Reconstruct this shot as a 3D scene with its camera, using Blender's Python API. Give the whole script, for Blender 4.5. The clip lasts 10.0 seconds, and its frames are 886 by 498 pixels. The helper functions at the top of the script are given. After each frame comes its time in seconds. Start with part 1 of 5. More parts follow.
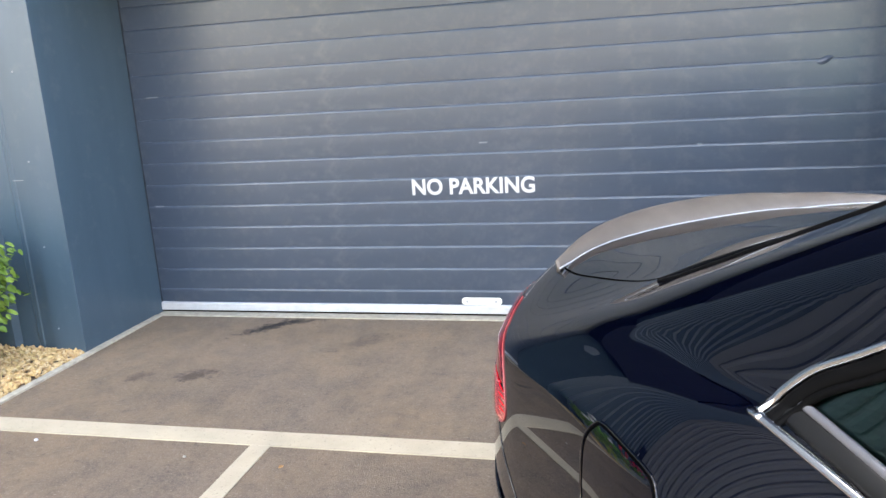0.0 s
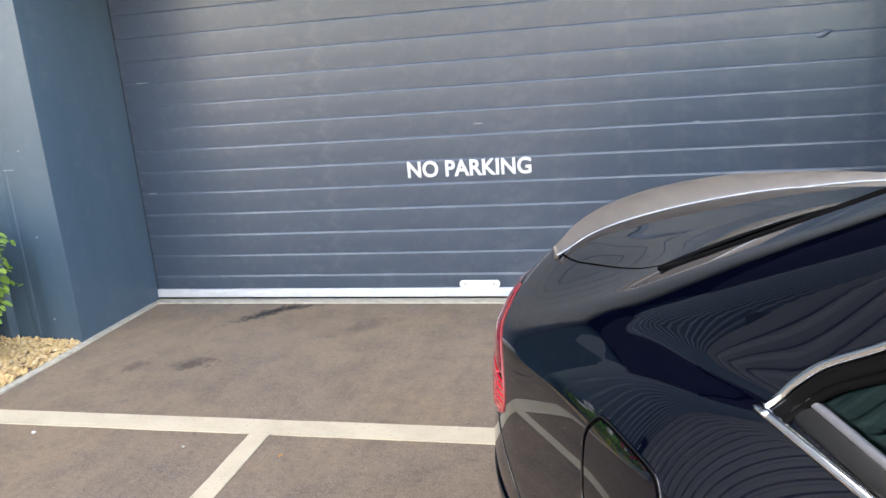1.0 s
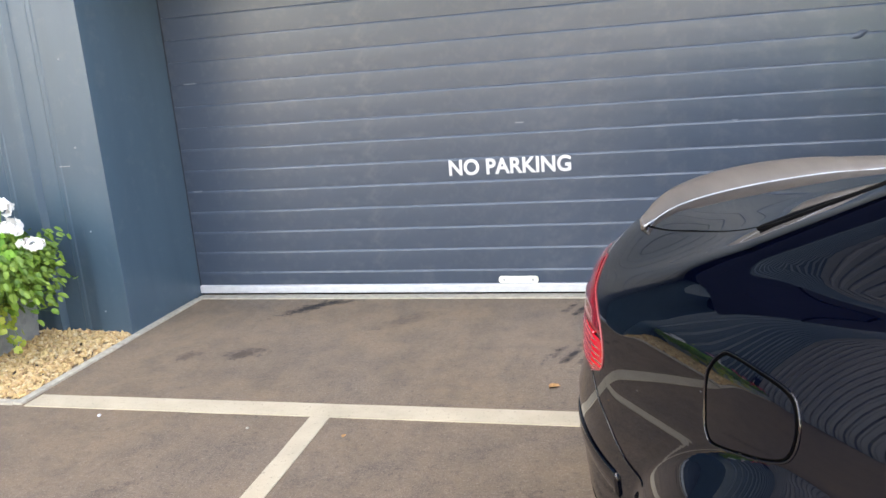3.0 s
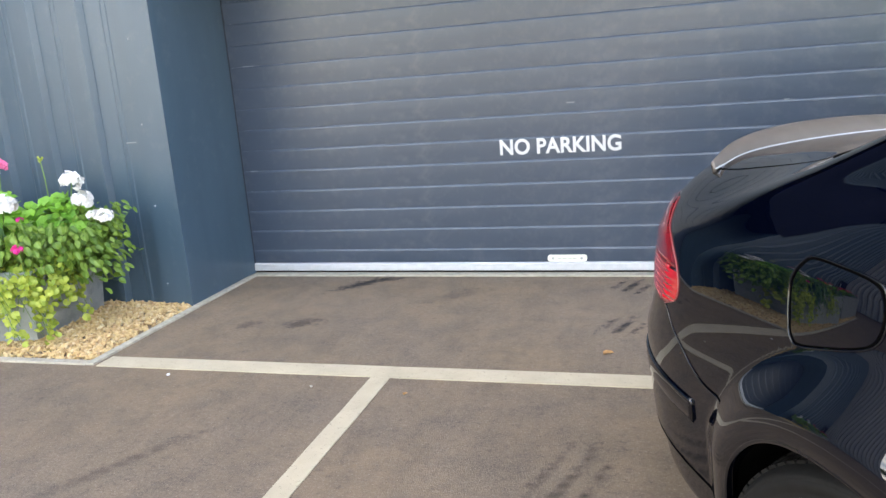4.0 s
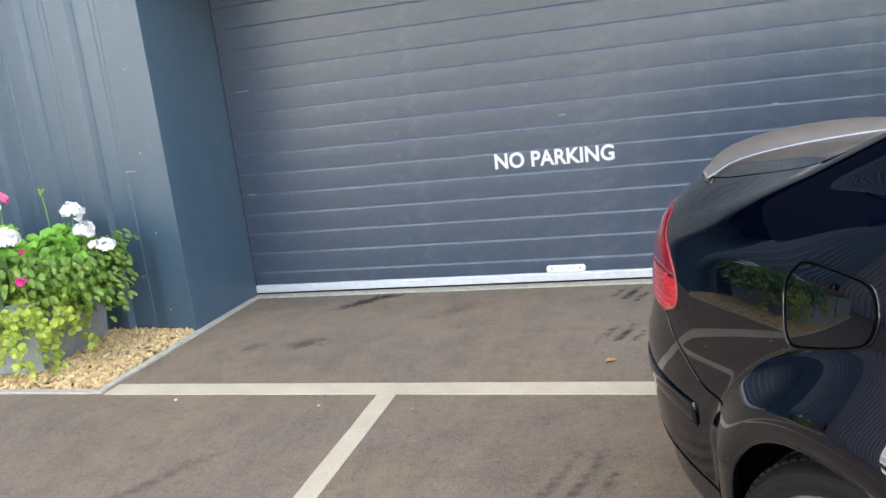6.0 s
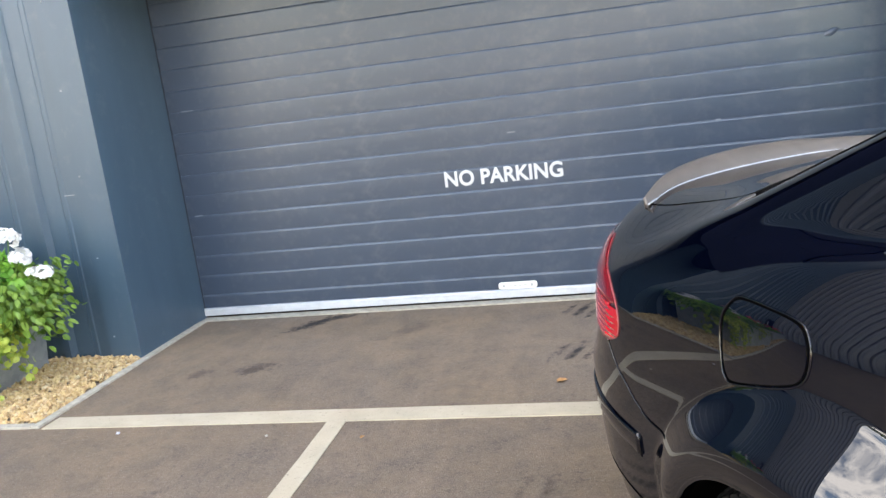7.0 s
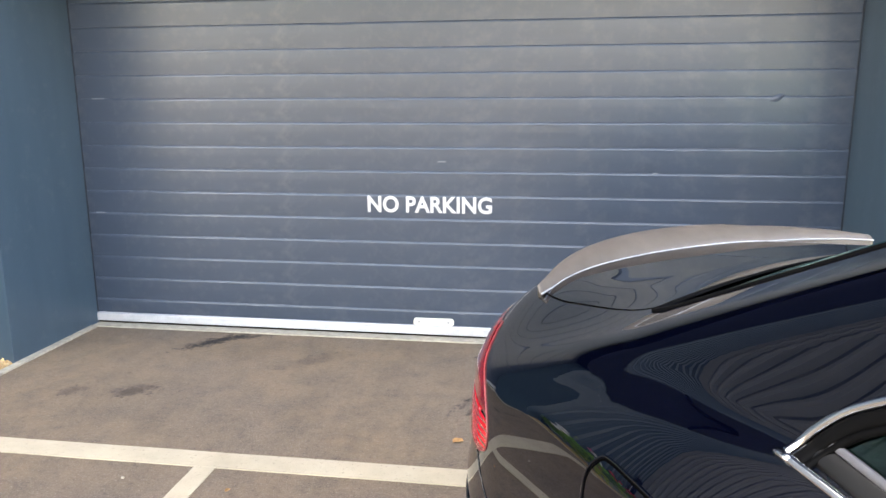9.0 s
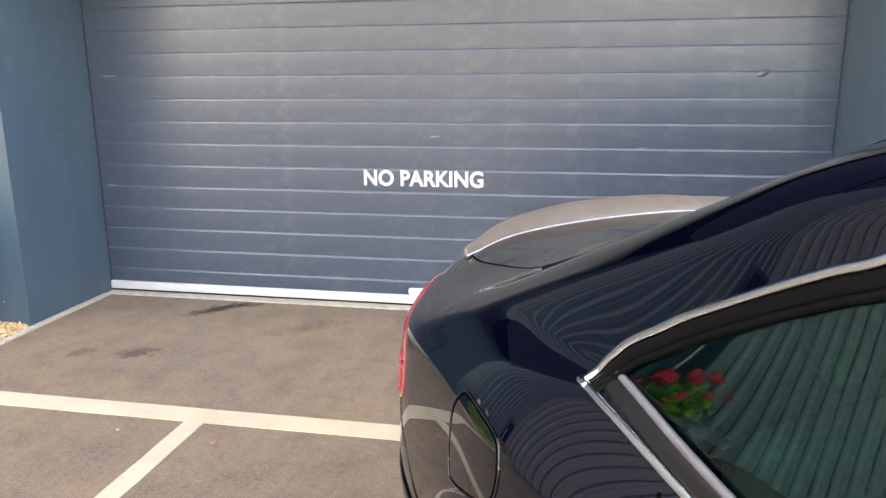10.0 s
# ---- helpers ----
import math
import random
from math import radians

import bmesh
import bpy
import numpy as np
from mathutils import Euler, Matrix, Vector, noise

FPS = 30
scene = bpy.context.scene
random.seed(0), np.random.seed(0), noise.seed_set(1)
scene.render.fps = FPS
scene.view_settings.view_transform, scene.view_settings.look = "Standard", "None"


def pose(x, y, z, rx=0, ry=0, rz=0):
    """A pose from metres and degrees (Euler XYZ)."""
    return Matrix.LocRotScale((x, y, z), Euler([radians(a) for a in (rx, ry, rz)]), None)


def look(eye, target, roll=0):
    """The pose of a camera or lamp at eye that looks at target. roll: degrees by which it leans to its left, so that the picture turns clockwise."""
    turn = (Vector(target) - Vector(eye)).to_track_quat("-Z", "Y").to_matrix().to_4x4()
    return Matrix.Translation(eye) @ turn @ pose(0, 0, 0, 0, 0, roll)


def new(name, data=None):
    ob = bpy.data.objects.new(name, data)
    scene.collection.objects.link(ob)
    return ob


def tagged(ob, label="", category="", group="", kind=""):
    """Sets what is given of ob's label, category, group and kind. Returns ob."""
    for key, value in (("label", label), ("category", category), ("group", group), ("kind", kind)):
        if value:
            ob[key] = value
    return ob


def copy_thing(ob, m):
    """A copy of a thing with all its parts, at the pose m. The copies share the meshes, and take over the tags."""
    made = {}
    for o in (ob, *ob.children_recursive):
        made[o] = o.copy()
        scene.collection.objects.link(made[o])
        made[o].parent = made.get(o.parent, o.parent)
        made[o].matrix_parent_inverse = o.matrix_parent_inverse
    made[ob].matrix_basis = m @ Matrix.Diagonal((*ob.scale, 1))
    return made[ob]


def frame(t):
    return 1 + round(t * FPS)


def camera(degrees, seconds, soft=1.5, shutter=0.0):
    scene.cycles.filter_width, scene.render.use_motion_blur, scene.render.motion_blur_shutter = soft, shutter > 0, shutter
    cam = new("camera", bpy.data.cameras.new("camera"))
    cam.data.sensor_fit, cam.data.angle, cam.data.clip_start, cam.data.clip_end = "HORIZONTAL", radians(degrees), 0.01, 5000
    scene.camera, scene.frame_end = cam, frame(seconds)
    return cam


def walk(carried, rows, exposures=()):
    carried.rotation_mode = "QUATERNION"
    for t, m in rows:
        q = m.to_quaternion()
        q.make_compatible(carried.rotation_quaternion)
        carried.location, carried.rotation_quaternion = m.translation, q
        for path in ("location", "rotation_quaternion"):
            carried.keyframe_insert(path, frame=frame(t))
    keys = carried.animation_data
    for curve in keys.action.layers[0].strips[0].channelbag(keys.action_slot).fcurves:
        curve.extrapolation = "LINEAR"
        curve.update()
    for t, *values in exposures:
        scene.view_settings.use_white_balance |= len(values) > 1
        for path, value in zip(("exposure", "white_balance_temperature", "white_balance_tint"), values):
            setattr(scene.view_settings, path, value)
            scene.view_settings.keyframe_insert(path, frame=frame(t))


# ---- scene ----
cam = camera(60.6, 10.0)
PATH = [
    (0, (1.322, 0.058, 1.553), (0.857, 1.951, 1.107), -3.5),
    (0.5, (1.321, 0.093, 1.571), (0.864, 1.983, 1.104), -3.8),
    (1, (1.319, 0.1, 1.565), (0.859, 1.981, 1.066), -4.5),
    (1.5, (1.289, 0.094, 1.6), (0.809, 1.973, 1.11), -4.6),
    (2, (1.267, 0.084, 1.598), (0.773, 1.963, 1.125), -4.7),
    (2.5, (1.229, 0.041, 1.593), (0.748, 1.925, 1.127), -4.9),
    (3, (1.123, -0.089, 1.508), (0.65, 1.797, 1.042), -4.4),
    (4.5, (1.015, -0.295, 1.358), (0.426, 1.565, 0.919), -4.8),
    (5, (1.014, -0.31, 1.364), (0.423, 1.552, 0.933), -5.5),
    (6.5, (1.035, -0.303, 1.415), (0.534, 1.59, 1.007), -7.0),
    (7, (1.061, -0.249, 1.44), (0.626, 1.661, 1.037), -7.0),
    (7.5, (1.077, -0.173, 1.463), (0.71, 1.753, 1.069), -6.2),
    (8, (0.999, -0.058, 1.474), (0.685, 1.878, 1.087), -4.5),
    (8.5, (1.074, 0.077, 1.577), (0.781, 2.017, 1.191), -2.2),
    (9, (1.206, 0.095, 1.549), (0.902, 2.03, 1.145), -0.3),
    (9.5, (1.345, 0.019, 1.528), (1.03, 1.947, 1.101), 1.0),
    (10, (1.491, -0.012, 1.544), (1.1, 1.895, 1.084), -0.5),
]
walk(cam, [(t, look(eye, target, roll)) for t, eye, target, roll in PATH], [(0, 3.27, 7850, 14), (2, 3.27, 8250, 15), (3, 3.2, 8200, 15), (4.5, 3.01, 7700, 12), (6.5, 3.03, 7700, 12), (7.5, 3.2, 7950, 14), (8.5, 3.25, 8100, 14), (10, 3.41, 8900, 18)])

# ---- light ----
SUN_EL, SUN_AZ = 46.0, 48.0          # the sun stands behind the building
world = bpy.data.worlds.new("sky")
scene.world = world
world.use_nodes = True
wn, wl = world.node_tree.nodes, world.node_tree.links
wn.clear()
sky = wn.new("ShaderNodeTexSky")
sky.sky_type = "NISHITA"
sky.sun_disc = False
sky.sun_elevation = radians(SUN_EL)
sky.sun_rotation = radians(SUN_AZ)
sky.dust_density = 0.6
wtc = wn.new("ShaderNodeTexCoord")
wmap = wn.new("ShaderNodeMapping")
wmap.inputs["Scale"].default_value = (1.0, 1.0, 2.2)
wl.new(wtc.outputs["Generated"], wmap.inputs["Vector"])
wno = wn.new("ShaderNodeTexNoise")
wno.inputs["Scale"].default_value = 2.3
wno.inputs["Detail"].default_value = 8
wno.inputs["Roughness"].default_value = 0.6
wl.new(wmap.outputs["Vector"], wno.inputs["Vector"])
wra = wn.new("ShaderNodeValToRGB")
wra.color_ramp.elements[0].position = 0.50
wra.color_ramp.elements[1].position = 0.62
wl.new(wno.outputs["Fac"], wra.inputs["Fac"])
wmx = wn.new("ShaderNodeMix")
wmx.data_type = "RGBA"
wmx.inputs[7].default_value = (8.5, 9.0, 9.9, 1)
wl.new(wra.outputs["Color"], wmx.inputs[0])
wl.new(sky.outputs["Color"], wmx.inputs[6])
wbg = wn.new("ShaderNodeBackground")
wbg.inputs["Strength"].default_value = 0.15
wl.new(wmx.outputs[2], wbg.inputs["Color"])
wout = wn.new("ShaderNodeOutputWorld")
wl.new(wbg.outputs["Background"], wout.inputs["Surface"])

sun = new("sun", bpy.data.lights.new("sun", "SUN"))
sun.data.energy = 3.0
sun.data.angle = radians(0.6)
sun.data.color = (1.0, 0.95, 0.87)
_d = Vector((math.sin(radians(SUN_AZ)) * math.cos(radians(SUN_EL)), math.cos(radians(SUN_AZ)) * math.cos(radians(SUN_EL)), math.sin(radians(SUN_EL))))
sun.matrix_world = look(_d * 40, (0, 0, 0))


# ---- materials ----
class Nodes:
    """Small builder for node materials."""

    def __init__(self, name):
        self.mat = bpy.data.materials.new(name)
        self.mat.use_nodes = True
        self.n, self.l = self.mat.node_tree.nodes, self.mat.node_tree.links
        self.b = self.n["Principled BSDF"]
        self.out = self.n["Material Output"]

    def put(self, socket, value):
        if isinstance(value, bpy.types.NodeSocket):
            self.l.new(value, socket)
        else:
            socket.default_value = value

    def set(self, **kw):
        for k, v in kw.items():
            self.put(self.b.inputs[k.replace("_", " ")], v)
        return self

    def coords(self, scale=(1, 1, 1), kind="Object"):
        tc, mp = self.n.new("ShaderNodeTexCoord"), self.n.new("ShaderNodeMapping")
        mp.inputs["Scale"].default_value = scale
        self.l.new(tc.outputs[kind], mp.inputs["Vector"])
        return mp.outputs["Vector"]

    def noise(self, scale, detail=5, rough=0.6, vector=None, distortion=0.0):
        t = self.n.new("ShaderNodeTexNoise")
        t.inputs["Scale"].default_value, t.inputs["Detail"].default_value = scale, detail
        t.inputs["Roughness"].default_value, t.inputs["Distortion"].default_value = rough, distortion
        self.l.new(vector if vector else self.coords(), t.inputs["Vector"])
        return t.outputs["Fac"]

    def voronoi(self, scale, vector=None, out="Distance"):
        t = self.n.new("ShaderNodeTexVoronoi")
        t.inputs["Scale"].default_value = scale
        self.l.new(vector if vector else self.coords(), t.inputs["Vector"])
        return t.outputs[out]

    def ramp(self, fac, stops):
        r = self.n.new("ShaderNodeValToRGB")
        e = r.color_ramp.elements
        while len(e) < len(stops):
            e.new(0.5)
        for el, (p, c) in zip(e, stops):
            el.position = p
            el.color = (*c, 1) if isinstance(c, tuple) else (c, c, c, 1)
        self.l.new(fac, r.inputs["Fac"])
        return r.outputs["Color"]

    def mix(self, fac, a, b, blend="MIX"):
        m = self.n.new("ShaderNodeMix")
        m.data_type, m.blend_type = "RGBA", blend
        for s, v in ((m.inputs[0], fac), (m.inputs[6], a), (m.inputs[7], b)):
            self.put(s, (*v, 1) if isinstance(v, tuple) and len(v) == 3 else v)
        return m.outputs[2]

    def math(self, op, a, b=0.0, c=0.0):
        m = self.n.new("ShaderNodeMath")
        m.operation = op
        for s, v in zip(m.inputs, (a, b, c)):
            self.put(s, v)
        return m.outputs[0]

    def random(self):
        return self.n.new("ShaderNodeObjectInfo").outputs["Random"]

    def island(self):
        return self.n.new("ShaderNodeNewGeometry").outputs["Random Per Island"]

    def bump(self, height, strength=0.3, distance=0.01):
        b = self.n.new("ShaderNodeBump")
        b.inputs["Strength"].default_value, b.inputs["Distance"].default_value = strength, distance
        self.l.new(height, b.inputs["Height"])
        self.l.new(b.outputs["Normal"], self.b.inputs["Normal"])
        return self


def plain(name, colour, rough=0.5, metal=0.0, spread=0.12, scale=30, bump=0.0):
    m = Nodes(name)
    n = m.noise(scale)
    lo, hi = tuple(c * (1 - spread) for c in colour), tuple(min(1, c * (1 + spread)) for c in colour)
    m.set(Base_Color=m.ramp(n, [(0.3, lo), (0.7, hi)]), Roughness=rough, Metallic=metal)
    if bump:
        m.bump(n, bump, 0.002)
    return m.mat


def asphalt_material():
    m = Nodes("asphalt")
    v = m.coords()
    grain = m.noise(95, 8, 0.85, v)
    stones = m.voronoi(210, v)
    big = m.noise(0.9, 5, 0.6, v)
    mid = m.noise(5, 6, 0.65, v)
    col = m.ramp(grain, [(0.22, (0.070, 0.053, 0.040)), (0.5, (0.180, 0.137, 0.104)), (0.78, (0.40, 0.315, 0.24))])
    col = m.mix(m.ramp(big, [(0.35, 0.0), (0.62, 0.7)]), col, (0.240, 0.168, 0.106))
    col = m.mix(m.ramp(mid, [(0.30, 0.38), (0.55, 0.0)]), col, (0.050, 0.046, 0.043))
    col = m.mix(m.ramp(m.noise(28, 9, 0.8, v), [(0.36, 0.42), (0.48, 0.0)]), col, (0.055, 0.045, 0.037))
    col = m.mix(m.ramp(m.noise(34, 9, 0.8, m.coords((1, 1.6, 1))), [(0.52, 0.0), (0.66, 0.7)]), col, (0.27, 0.22, 0.168))
    col = m.mix(m.ramp(m.noise(55, 3, 0.5, v), [(0.66, 0.0), (0.74, 0.5)]), col, (0.22, 0.20, 0.175))
    # long faint drag marks and pale worn grit
    col = m.mix(m.ramp(m.noise(1.6, 6, 0.65, m.coords((3.2, 1.0, 1)), 0.6), [(0.36, 0.18), (0.56, 0.0)]), col, (0.070, 0.056, 0.045))
    col = m.mix(m.ramp(m.noise(130, 2, 0.5, v), [(0.60, 0.0), (0.70, 0.45)]), col, (0.38, 0.32, 0.25))
    # oil spots and tyre scuffs where they lie on the ground
    sep = m.n.new("ShaderNodeSeparateXYZ")
    m.l.new(v, sep.inputs[0])
    ragged = m.noise(14, 5, 0.7, v)

    def spot(x, y, along, across, turn, depth, stripes=0.0, bars=0.0):
        nonlocal col
        c, s = math.cos(radians(turn)), math.sin(radians(turn))
        dx, dy = m.math("SUBTRACT", sep.outputs[0], x), m.math("SUBTRACT", sep.outputs[1], y)
        a = m.math("ADD", m.math("MULTIPLY", dx, c / along), m.math("MULTIPLY", dy, s / along))
        b = m.math("ADD", m.math("MULTIPLY", dx, -s / across), m.math("MULTIPLY", dy, c / across))
        d = m.math("SQRT", m.math("ADD", m.math("MULTIPLY", a, a), m.math("MULTIPLY", b, b)))
        d = m.math("ADD", d, m.math("MULTIPLY", m.math("SUBTRACT", ragged, 0.5), 2.6))
        f = m.math("MULTIPLY", m.ramp(d, [(0.35, 1.0), (1.0, 0.0)]), depth)
        if stripes:
            w = m.math("ADD", m.math("MULTIPLY", m.math("SINE", m.math("ADD", m.math("MULTIPLY", b, bars), m.math("MULTIPLY", ragged, 3.0))), 0.9), 0.55)
            w = m.math("MULTIPLY", w, m.math("ADD", m.math("MULTIPLY", m.math("SINE", m.math("ADD", m.math("MULTIPLY", a, stripes), m.math("MULTIPLY", b, 7.0))), 0.22), 0.72))
            f = m.math("MULTIPLY", f, m.math("MAXIMUM", w, 0.0))
        col = m.mix(f, col, (0.024, 0.022, 0.021))

    spot(-0.95, 4.45, 0.30, 0.08, 50, 1.0)
    spot(-0.80, 4.55, 0.20, 0.05, 20, 0.7)
    spot(-1.02, 3.60, 0.15, 0.09, 20, 0.65)
    spot(-1.35, 3.55, 0.10, 0.07, 40, 0.4)
    spot(0.85, 4.40, 0.17, 0.13, 70, 1.0, 9.0, 9.0)
    spot(0.83, 3.65, 0.17, 0.13, 70, 1.0, 9.0, 9.0)
    spot(-1.00, 1.93, 0.44, 0.13, 60, 0.34, 40.0, 5.5)
    spot(0.70, 2.02, 0.36, 0.15, 72, 0.5, 34.0, 10.0)
    spot(-0.2, 4.2, 0.3, 0.1, 45, 0.25)
    m.set(Base_Color=col, Roughness=m.ramp(mid, [(0.3, 0.8), (0.7, 0.95)]), Specular_IOR_Level=0.3)
    h = m.math("ADD", m.math("MULTIPLY", grain, 0.7), m.math("MULTIPLY", stones, 0.6))
    m.bump(h, 0.55, 0.006)
    return m.mat


def line_material():
    m = Nodes("road_paint")
    v = m.coords()
    worn = m.noise(60, 7, 0.75, v)
    dirt = m.noise(4, 5, 0.6, v)
    col = m.ramp(dirt, [(0.3, (0.43, 0.365, 0.265)), (0.7, (0.55, 0.475, 0.35))])
    col = m.mix(m.ramp(worn, [(0.28, 0.85), (0.42, 0.0)]), col, (0.14, 0.125, 0.11))
    m.set(Base_Color=col, Roughness=0.8, Specular_IOR_Level=0.2)
    m.bump(m.noise(180, 4, 0.7, v), 0.5, 0.004)
    return m.mat


def panel_material():
    m = Nodes("door_paint")
    v = m.coords()
    streak = m.noise(1.2, 5, 0.6, m.coords((1, 1, 5)))
    col = m.ramp(streak, [(0.3, (0.034, 0.051, 0.079)), (0.7, (0.043, 0.062, 0.093))])
    dust = m.noise(7, 6, 0.7, v)
    col = m.mix(m.ramp(dust, [(0.5, 0.0), (0.85, 0.25)]), col, (0.24, 0.24, 0.24))
    m.set(Base_Color=col, Roughness=0.32, Specular_IOR_Level=0.8)
    m.bump(m.noise(260, 3, 0.5, v), 0.12, 0.001)
    return m.mat


def cladding_material(name="cladding_paint", dark=(0.040, 0.073, 0.104), light=(0.049, 0.086, 0.121)):
    m = Nodes(name)
    v = m.coords()
    streak = m.noise(2.0, 6, 0.6, m.coords((3, 3, 0.5)))
    col = m.ramp(streak, [(0.3, dark), (0.7, light)])
    col = m.mix(m.ramp(m.noise(9, 6, 0.7, v), [(0.55, 0.0), (0.8, 0.18)]), col, (0.20, 0.21, 0.22))
    m.set(Base_Color=col, Roughness=0.31, Specular_IOR_Level=0.5)
    m.bump(m.noise(90, 3, 0.5, v), 0.06, 0.001)
    return m.mat


def paint_material():
    m = Nodes("navy_paint")
    flake = m.noise(900, 2, 0.5)
    col = m.ramp(flake, [(0.4, (0.0002, 0.0006, 0.0028)), (0.7, (0.0004, 0.0010, 0.0042))])
    m.set(Base_Color=col, Roughness=0.28, Metallic=0.0, Coat_Weight=1.0, Coat_Roughness=0.008, Coat_IOR=1.6, Specular_IOR_Level=0.0)
    return m.mat


def glass_material(name, tint, clear):
    m = Nodes(name)
    tr, gl, mx = m.n.new("ShaderNodeBsdfTransparent"), m.n.new("ShaderNodeBsdfGlossy"), m.n.new("ShaderNodeMixShader")
    tr.inputs["Color"].default_value = (*tint, 1)
    gl.inputs["Roughness"].default_value = 0.01
    gl.inputs["Color"].default_value = (0.55, 0.88, 0.82, 1)
    fr = m.n.new("ShaderNodeFresnel")
    fr.inputs["IOR"].default_value = clear
    m.l.new(fr.outputs[0], mx.inputs[0])
    m.l.new(tr.outputs[0], mx.inputs[1])
    m.l.new(gl.outputs[0], mx.inputs[2])
    m.l.new(mx.outputs[0], m.out.inputs["Surface"])
    return m.mat


def leaf_material(name, dark, light, rough=0.45):
    m = Nodes(name)
    r = m.island()
    col = m.ramp(r, [(0.0, dark), (1.0, light)])
    col = m.mix(0.25, col, m.ramp(m.noise(40), [(0.3, dark), (0.7, light)]))
    m.set(Base_Color=col, Roughness=rough, Subsurface_Weight=0.0)
    tr, ad = m.n.new("ShaderNodeBsdfTranslucent"), m.n.new("ShaderNodeMixShader")
    m.put(tr.inputs["Color"], col)
    ad.inputs[0].default_value = 0.3
    m.l.new(m.b.outputs[0], ad.inputs[1])
    m.l.new(tr.outputs[0], ad.inputs[2])
    m.l.new(ad.outputs[0], m.out.inputs["Surface"])
    return m.mat


def stone_material():
    m = Nodes("gravel_stone")
    col = m.ramp(m.island(), [(0.0, (0.32, 0.17, 0.06)), (0.25, (0.58, 0.36, 0.13)), (0.5, (0.70, 0.49, 0.20)), (0.75, (0.48, 0.28, 0.10)), (1.0, (0.76, 0.60, 0.34))])
    col = m.mix(0.3, col, m.ramp(m.noise(60), [(0.3, (0.28, 0.19, 0.11)), (0.7, (0.6, 0.5, 0.36))]))
    m.set(Base_Color=col, Roughness=0.85)
    m.bump(m.noise(150), 0.4, 0.002)
    return m.mat


def zinc_material():
    m = Nodes("galvanised_zinc")
    v = m.coords()
    col = m.ramp(m.voronoi(26, v, "Color"), [(0.1, (0.27, 0.30, 0.32)), (0.9, (0.36, 0.39, 0.41))])
    col = m.mix(m.ramp(m.noise(6, 6, 0.7, v), [(0.4, 0.0), (0.75, 0.5)]), col, (0.42, 0.44, 0.45))
    m.set(Base_Color=col, Roughness=0.5, Metallic=0.35)
    m.bump(m.noise(30, 4, 0.6, v), 0.1, 0.002)
    return m.mat


def tyre_material():
    m = Nodes("tyre_rubber")
    n = m.noise(35)
    m.set(Base_Color=m.ramp(n, [(0.3, (0.004, 0.004, 0.0043)), (0.7, (0.009, 0.0086, 0.0083))]), Roughness=0.65)
    m.set(Specular_IOR_Level=0.25)
    m.bump(m.noise(120), 0.2, 0.002)
    return m.mat


def lens_material(name, colour, glow=0.0):
    m = Nodes(name)
    n = m.noise(20)
    m.set(Base_Color=m.ramp(n, [(0.3, tuple(c * 0.85 for c in colour)), (0.7, colour)]), Roughness=0.22, Coat_Weight=1.0, Coat_Roughness=0.02)
    return m.mat


M_ASPHALT, M_LINE, M_PANEL, M_CLAD, M_PAINT = asphalt_material(), line_material(), panel_material(), cladding_material(), paint_material()
M_PALECLAD = cladding_material("pale_cladding_paint", (0.20, 0.215, 0.23), (0.24, 0.255, 0.27))
M_CONCRETE = plain("concrete", (0.40, 0.36, 0.29), 0.9, 0, 0.2, 25, 0.4)
M_ALU = plain("brushed_aluminium", (0.52, 0.53, 0.55), 0.45, 0.2, 0.08, 20)
M_RUBBER = plain("black_rubber", (0.0022, 0.0022, 0.0024), 0.6, 0, 0.2, 40)
M_WHITE = plain("white_vinyl", (0.58, 0.58, 0.58), 0.5, 0, 0.05, 60)
M_CREAM = plain("cream_plastic", (0.70, 0.70, 0.60), 0.45, 0, 0.08, 40)
# Near-black navy: makes the unseen walls mirror dark in the car; also the side door.
M_FASCIA = plain("navy_fascia", (0.005, 0.008, 0.020), 0.8, 0, 0.15, 3)
M_SCUFF = plain("pale_scuff", (0.22, 0.24, 0.27), 0.5)
M_SEALGREY = plain("grey_seal", (0.10, 0.10, 0.11), 0.45)
M_GUIDE = plain("dark_guide", (0.02, 0.027, 0.038), 0.5)
M_GREY = plain("grey_print", (0.35, 0.37, 0.36), 0.6)
M_CHROME = plain("chrome", (0.78, 0.79, 0.80), 0.12, 1.0, 0.04, 30)
M_GAP = plain("shut_gap", (0.002, 0.002, 0.002), 1.0)
for dull, level in ((M_FASCIA, 0.15), (M_RUBBER, 0.06)):
    dull.node_tree.nodes["Principled BSDF"].inputs["Specular IOR Level"].default_value = level
M_GAP.node_tree.nodes["Principled BSDF"].inputs["Specular IOR Level"].default_value = 0.0
M_SATIN = plain("black_trim", (0.003, 0.003, 0.0033), 0.35, 0, 0.15, 60)
M_SPOILER = plain("satin_spoiler", (0.125, 0.104, 0.086), 0.40, 0, 0.12, 12)
M_GLASS = glass_material("tinted_glass", (0.12, 0.42, 0.38), 1.9)
M_REARGLASS = glass_material("dark_rear_glass", (0.05, 0.07, 0.075), 1.6)
M_TYRE, M_ZINC, M_STONE = tyre_material(), zinc_material(), stone_material()
M_ALLOY = plain("alloy_wheel", (0.36, 0.355, 0.345), 0.35, 0.6, 0.08, 25)
M_DARKMETAL = plain("brake_metal", (0.06, 0.06, 0.065), 0.5, 0.6)
M_RED = lens_material("red_lens", (0.20, 0.001, 0.006))
M_RED2 = lens_material("bright_red_lens", (0.44, 0.004, 0.014))
